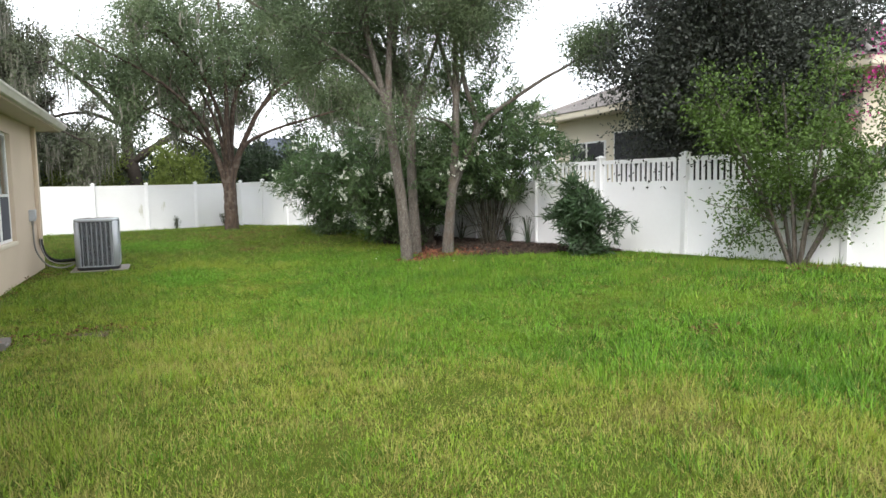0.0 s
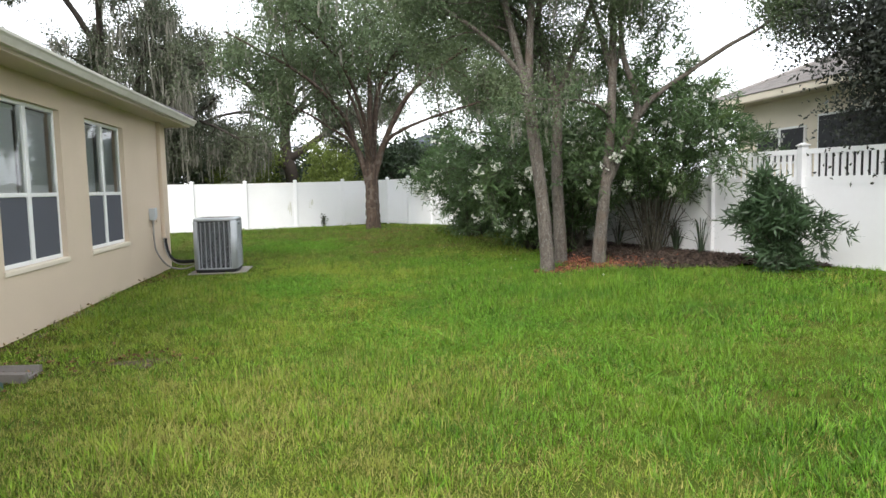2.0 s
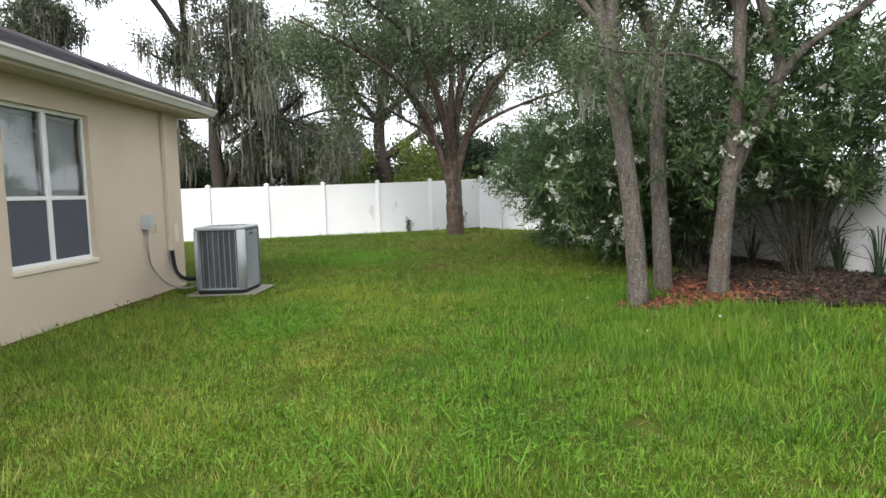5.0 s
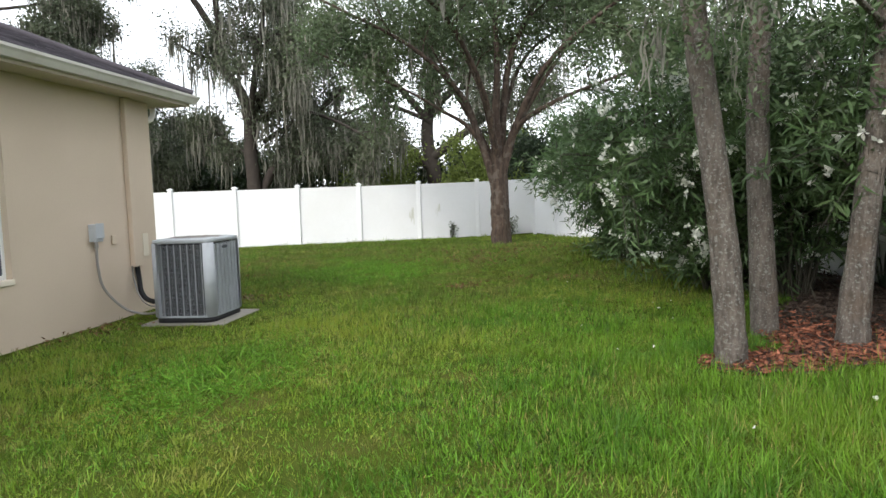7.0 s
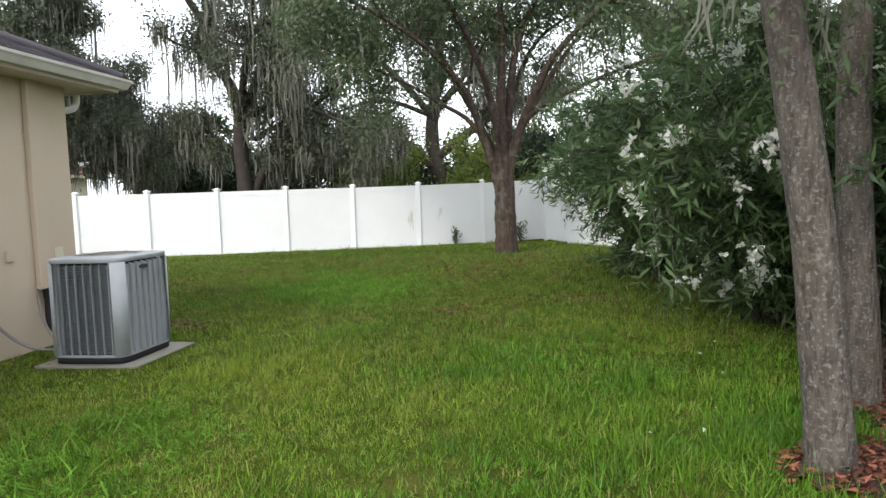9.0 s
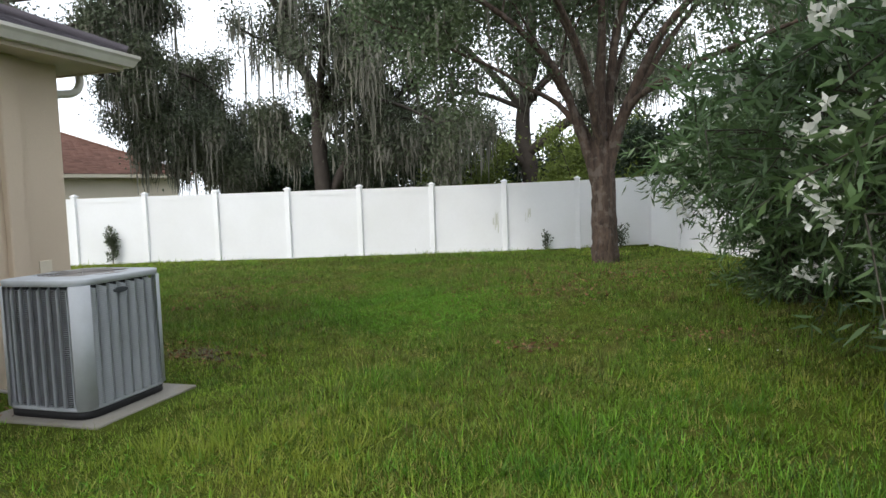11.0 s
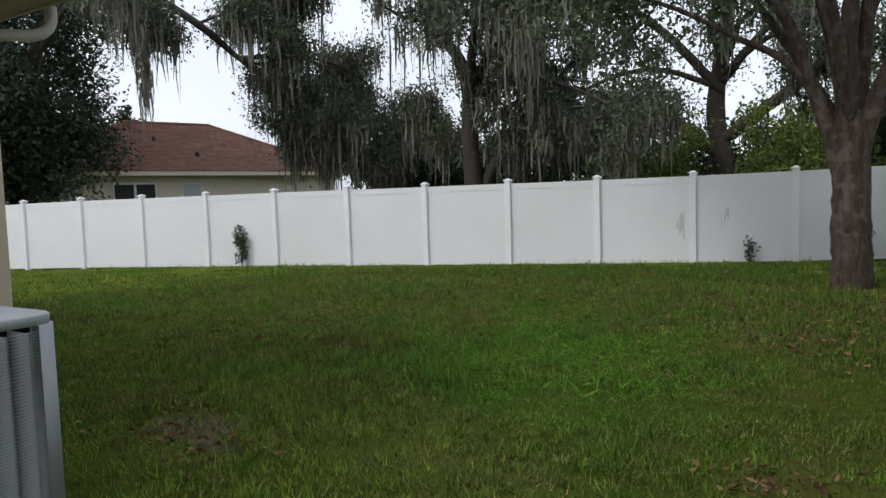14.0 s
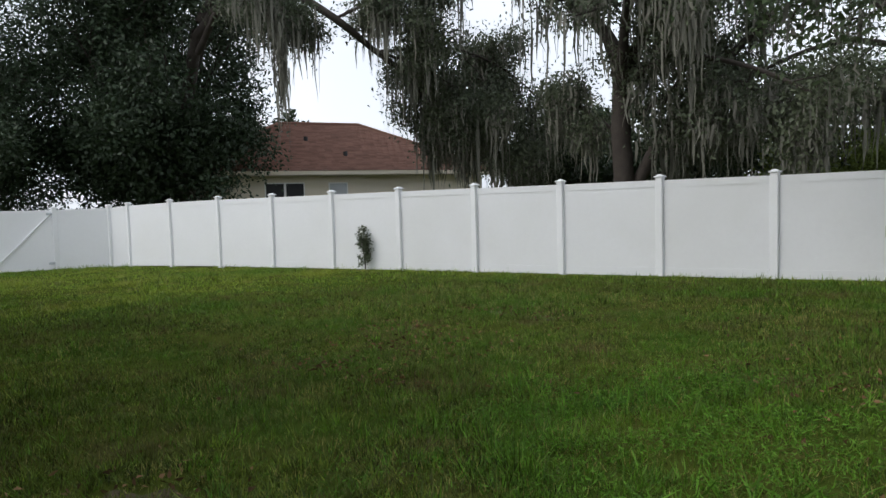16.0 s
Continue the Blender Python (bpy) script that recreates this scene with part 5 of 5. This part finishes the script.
PATCHES = [(-1.0, 9.05, 0.42, 0.22), (1.65, 18.7, 0.25, 0.18), (3.1, 19.3, 0.75, 0.3), (-4.4, 22.25, 0.5, 0.3), (-4.3, 23.75, 0.9, 0.3), (-3.67, 20.45, 0.3, 0.2), (-2.77, 20.55, 0.25, 0.15), (-1.85, 18.1, 0.6, 0.35), (-1.4, 17.9, 0.4, 0.25), (1.15, 22.05, 0.9, 0.7), (2.6, 23.6, 0.9, 0.5), (4.8, 5.8, 0.25, 0.2), (-2.3, 15.3, 0.3, 0.6), (-2.5, 11.6, 0.16, 2.6), (-2.0, 8.9, 0.4, 0.55), (9.3, 8.4, 1.3, 0.3)]
for k, (x, y, a, b) in enumerate(PATCHES):
    bare_patch("bare sandy earth showing through the lawn", x, y, a, b)


def splash_block():
    """A sloping concrete trough below the downspout."""
    x0, x1, y0, y1, z = -2.52, -1.78, 8.51, 8.85, 0.03
    prof = [(y0, 0.0), (y0, 0.075), (y0 + 0.045, 0.08), (y0 + 0.07, 0.03), (y1 - 0.07, 0.03), (y1 - 0.045, 0.08), (y1, 0.075), (y1, 0.0)]
    bm = bmesh.new()
    ends = []
    for x, wide, lift in ((x0, 0.8, 0.03), (x1, 1.0, 0.0)):
        m = (y0 + y1) / 2
        ends.append([bm.verts.new((x, m + (y - m) * wide, z - 0.03 + h + (lift if h else 0))) for y, h in prof])
    for i in range(len(prof)):
        j = (i + 1) % len(prof)
        bm.faces.new((ends[0][i], ends[0][j], ends[1][j], ends[1][i]))
    bm.faces.new(ends[0][::-1])
    bm.faces.new(ends[1])
    tagged(part("splash_block", bm, lid_grey), "grey concrete splash block below the downspout", "splash block")
    tagged(part("valve_lid", raw_mesh("valve_lid", *tube([(-1.98, 8.31, -0.03), (-1.98, 8.31, 0.05), (-1.98, 8.31, 0.058), (-1.98, 8.31, 0.0585)], [0.11, 0.11, 0.10, 0.002], 20)), lid_green), "green plastic valve box lid in the grass", "valve lid")


splash_block()


# ---- grass ----
LINE = np.array([(0.0, 2.0), (1.5, 6.0), (2.3, 10.0), (2.0, 14.0), (0.5, 18.0), (-2.0, 21.0)])


def near_line(x, y):
    d = np.full(len(x), 1e9)
    for (ax, ay), (bx, by) in zip(LINE[:-1], LINE[1:]):
        ux, uy = bx - ax, by - ay
        f = np.clip(((x - ax) * ux + (y - ay) * uy) / (ux * ux + uy * uy), 0, 1)
        d = np.minimum(d, np.hypot(x - ax - f * ux, y - ay - f * uy))
    return d


def on_lawn(x, y):
    fence_y = 24.94 + (x + 17.13) * 0.2784
    fence_x = 7.99 - 0.3264 * (y - 14.72)
    ok = (y < fence_y - 0.02) & (x < fence_x - 0.02) & ((x > WX + 0.12) | (y > NY + 0.1)) & ~in_bed(x, y)
    ok &= ~((x > -2.02) & (x < -0.80) & (y > 15.78) & (y < 17.02)) & (x > -20.3 + (y - 24) * 0.3 - 0.5)
    return ok & (np.hypot(x - 2.07, y - 25.3) > 0.34)


def thin_out(x, y):
    """How much grass grows: less on the bare spots, patchy elsewhere."""
    keep = np.ones(len(x))
    for px, py, a, b in PATCHES:
        d = ((x - px) / (a * 1.15)) ** 2 + ((y - py) / (b * 1.15)) ** 2
        keep *= 0.66 + 0.34 * smooth01((d - 0.1) / 1.0)
    waves = np.sin(1.9 * x + 0.8 * y) * np.sin(1.3 * y - 0.9 * x) + 0.6 * np.sin(4.1 * x - 2.2 * y) * np.sin(3.3 * y + 1.1)
    return keep * (0.80 + 0.2 * waves)


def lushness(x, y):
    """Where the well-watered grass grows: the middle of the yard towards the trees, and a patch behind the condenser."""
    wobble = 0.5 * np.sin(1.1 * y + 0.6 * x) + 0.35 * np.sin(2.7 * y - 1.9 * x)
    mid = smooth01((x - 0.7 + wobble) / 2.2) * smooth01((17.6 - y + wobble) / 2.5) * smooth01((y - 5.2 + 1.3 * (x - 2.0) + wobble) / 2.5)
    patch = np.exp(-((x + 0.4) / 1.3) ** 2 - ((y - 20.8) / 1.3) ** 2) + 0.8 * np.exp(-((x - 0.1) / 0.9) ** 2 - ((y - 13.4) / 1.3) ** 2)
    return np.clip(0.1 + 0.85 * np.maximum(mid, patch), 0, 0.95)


def lawn(name, tufts, each, region, near, length, width, mat_, joints, label, spread=0.035, zone=None):
    """Tufts of blades that fan out from their roots; near: the distances from the walked line between which they grow;
    zone: 0 the drier ground, 1 the lush, 2 the thin back lawn, its blades darkened for shade.
    """
    x0, x1, y0, y1 = region
    tx, ty = rng.uniform(x0, x1, tufts), rng.uniform(y0, y1, tufts)
    d = near_line(tx, ty)
    fade = smooth01((d - near[0]) / 2.0 + 0.5) * (1 - smooth01((d - near[1]) / 3.0 + 0.5))
    ok = on_lawn(tx, ty) & (rng.random(tufts) < thin_out(tx, ty) * fade)
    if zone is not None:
        back_lawn = ty + 1.2 * rng.normal(size=tufts) + np.sin(1.3 * tx) > 17.2
        ok &= np.where(rng.random(tufts) < lushness(tx, ty), 1, np.where(back_lawn, 2, 0)) == zone
    tx, ty = tx[ok], ty[ok]
    size = rng.gamma(6, 1 / 6, len(tx))
    tall = 0.78 + 0.3 * np.sin(0.9 * tx + 0.5) * np.sin(0.8 * ty + 1.2) + 0.35 * np.exp(-((tx - 4.4) / 1.4) ** 2 - ((ty - 13) / 4.5) ** 2) + 0.3 * (np.sin(2.6 * tx + 1.3 * ty) * np.sin(2.1 * ty - 0.7 * tx) > 0.6)
    turn = rng.uniform(0, 2 * np.pi, len(tx))
    n = len(tx) * each
    ox, oy = rng.normal(size=n) * spread, rng.normal(size=n) * spread
    x, y = np.repeat(tx, each) + ox, np.repeat(ty, each) + oy
    long = length * np.repeat(size * tall, each) * rng.uniform(0.5, 1.35, n)
    a = np.arctan2(oy, ox) + rng.normal(size=n) * 0.6
    lean = np.clip(0.25 + np.hypot(ox, oy) / spread * 0.28 + rng.normal(size=n) * 0.22, 0.05, 1.25)
    c, s = np.cos(a) + 0.35 * np.cos(np.repeat(turn, each)), np.sin(a) + 0.35 * np.sin(np.repeat(turn, each))
    base = np.stack([x, y, ground_height(x, y) - 0.005], 1)
    flat = np.stack([c, s, 0 * c], 1)
    b = a + np.pi / 2 + rng.normal(size=n) * 0.6
    side = np.stack([np.cos(b), np.sin(b), 0 * b], 1) * (width * rng.uniform(0.55, 1.4, n))[:, None] / 2
    up = np.array([0, 0, 1.0])
    if joints == 3:
        mid = base + flat * (long * lean * 0.36)[:, None] + up * (long * (0.62 - 0.12 * lean))[:, None]
        tip = base + flat * (long * lean)[:, None] + up * (long * np.clip(1.0 - 0.62 * lean, 0.1, 1))[:, None]
        co = np.stack([base - side, base + side, mid + side * 0.85, mid - side * 0.85, tip], 1).reshape(-1, 3)
        k = np.arange(n)[:, None] * 5
        tri = np.concatenate([k + np.array([[0, 1, 2]]), k + np.array([[0, 2, 3]]), k + np.array([[3, 2, 4]])], 0)
    else:
        tip = base + flat * (long * lean * 0.85)[:, None] + up * (long * np.clip(1.0 - 0.5 * lean, 0.15, 1))[:, None]
        co = np.stack([base - side, base + side, tip], 1).reshape(-1, 3)
        tri = np.arange(3 * n).reshape(-1, 3)
    return tagged(part(name, raw_mesh(name, co, tri), mat_), label, "grass", kind="stuff")


GREEN = "uneven green lawn grass with yellowish tips"
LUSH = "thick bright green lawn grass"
WORN_SHADED = "thin olive lawn grass with brown thatch, darkened for tree shade"
for zone, name, mat_, label, tall, wide in ((0, "lawn_grass", blade, GREEN, 0.076, 0.0080), (1, "lush_grass", blade_lush, LUSH, 0.086, 0.0086), (2, "thin_grass", blade_worn_shaded, WORN_SHADED, 0.070, 0.0080)):
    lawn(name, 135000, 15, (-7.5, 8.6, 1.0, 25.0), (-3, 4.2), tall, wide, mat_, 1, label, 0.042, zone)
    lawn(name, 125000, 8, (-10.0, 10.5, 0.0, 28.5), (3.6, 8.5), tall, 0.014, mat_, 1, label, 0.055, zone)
lawn("lawn_grass", 100000, 8, (-21.0, 12.0, -1.0, 30.2), (7.5, 60.0), 0.08, 0.022, blade, 1, GREEN, 0.07)
lawn("dry_grass", 26000, 9, (-3.0, 6.5, 1.5, 8.5), (-3, 6.0), 0.06, 0.006, straw, 1, "dry straw-coloured blades among the lawn grass", 0.06, 0)
lawn("dry_grass", 30000, 8, (-7, 9.0, 1.0, 26.0), (-3, 7.0), 0.065, 0.006, straw, 1, "dry straw-coloured blades among the lawn grass", 0.06)


def coarse_tufts():
    """Broad-bladed weeds standing out of the lawn."""
    pieces = []
    for x, y, n, r in ((3.35, 7.9, 110, 0.5), (2.0, 9.6, 120, 0.7), (1.0, 10.6, 60, 0.5), (0.3, 13.0, 170, 0.6), (-0.1, 13.8, 130, 0.5), (0.45, 19.95, 130, 0.4), (4.9, 8.6, 60, 0.4), (-0.7, 21.2, 80, 0.5), (3.4, 14.9, 60, 0.6)):
        at = np.stack([x + rng.normal(size=n) * r * 0.6, y + rng.normal(size=n) * r * 0.6], 1)
        at = np.column_stack([at, ground_height(at[:, 0], at[:, 1])])
        way = np.stack([rng.normal(size=n), rng.normal(size=n), np.full(n, 0.9)], 1)
        pieces.append(leaf_quads(at, way, 0.19, 0.012, 0.1))
    tagged(part("coarse_grass", raw_mesh("coarse_grass", *joined(pieces)), clover), "broad-bladed coarse grass tufts in the lawn", "grass", kind="stuff")


coarse_tufts()


def dry_leaves():
    """Brown fallen leaves caught on the bare spots and under the oak."""
    at = []
    for px, py, a, b in PATCHES + [(1.6, 23.2, 1.6, 1.3), (-3.6, 21.6, 1.0, 0.9)]:
        n = int(60 + 260 * a * b)
        at.append(np.stack([px + rng.normal(size=n) * a * 0.75, py + rng.normal(size=n) * b * 0.75], 1))
    at = np.concatenate(at)
    at = np.column_stack([at, ground_height(at[:, 0], at[:, 1]) + rng.uniform(0.012, 0.05, len(at))])
    way = np.stack([rng.normal(size=len(at)), rng.normal(size=len(at)), rng.normal(size=len(at)) * 0.3], 1)
    tagged(part("fallen_leaves", raw_mesh("fallen_leaves", *leaf_quads(at, way, 0.055, 0.026, 0.1)), dead_leaf), "dry brown leaves fallen on bare spots of the lawn", "fallen leaves", kind="stuff")


dry_leaves()


def fallen_petals():
    n = 16
    x, y = rng.normal(4.0, 0.6, n), rng.normal(15.2, 1.6, n)
    at = np.stack([x, y, ground_height(x, y) + 0.07], 1)
    tagged(part("fallen_petals", raw_mesh("fallen_petals", *leaf_quads(at, rng.normal(size=(n, 3)) * (1, 1, 0.2), 0.035, 0.028)), petal_white), "fallen white oleander petals on the grass", "petals", kind="stuff")


fallen_petals()


def lush_patch(x, y, rx, ry, n, size):
    """A patch of small broad-leaved weeds thick in the lawn."""
    px, py = x + rng.normal(size=n) * rx, y + rng.normal(size=n) * ry
    ok = np.sin(3.7 * px + 1.1) * np.sin(3.1 * py) + 0.5 * np.sin(7 * px - 5 * py) > -0.35
    px, py = px[ok], py[ok]
    n = len(px)
    at = np.stack([px, py, ground_height(px, py) + rng.uniform(0.015, 0.075, n)], 1)
    way = np.stack([rng.normal(size=n), rng.normal(size=n), np.full(n, 0.35)], 1)
    tagged(part("lush_weeds", raw_mesh("lush_weeds", *leaf_quads(at, way, size, size * 0.17, 0.1)), clover), "thick patch of bright green broad-leaved weeds", "weeds", kind="stuff")


lush_patch(1.9, 9.4, 1.0, 0.85, 12000, 0.045)
lush_patch(0.15, 13.4, 0.5, 0.9, 6000, 0.05)
lush_patch(-0.4, 20.9, 0.8, 0.9, 10000, 0.045)
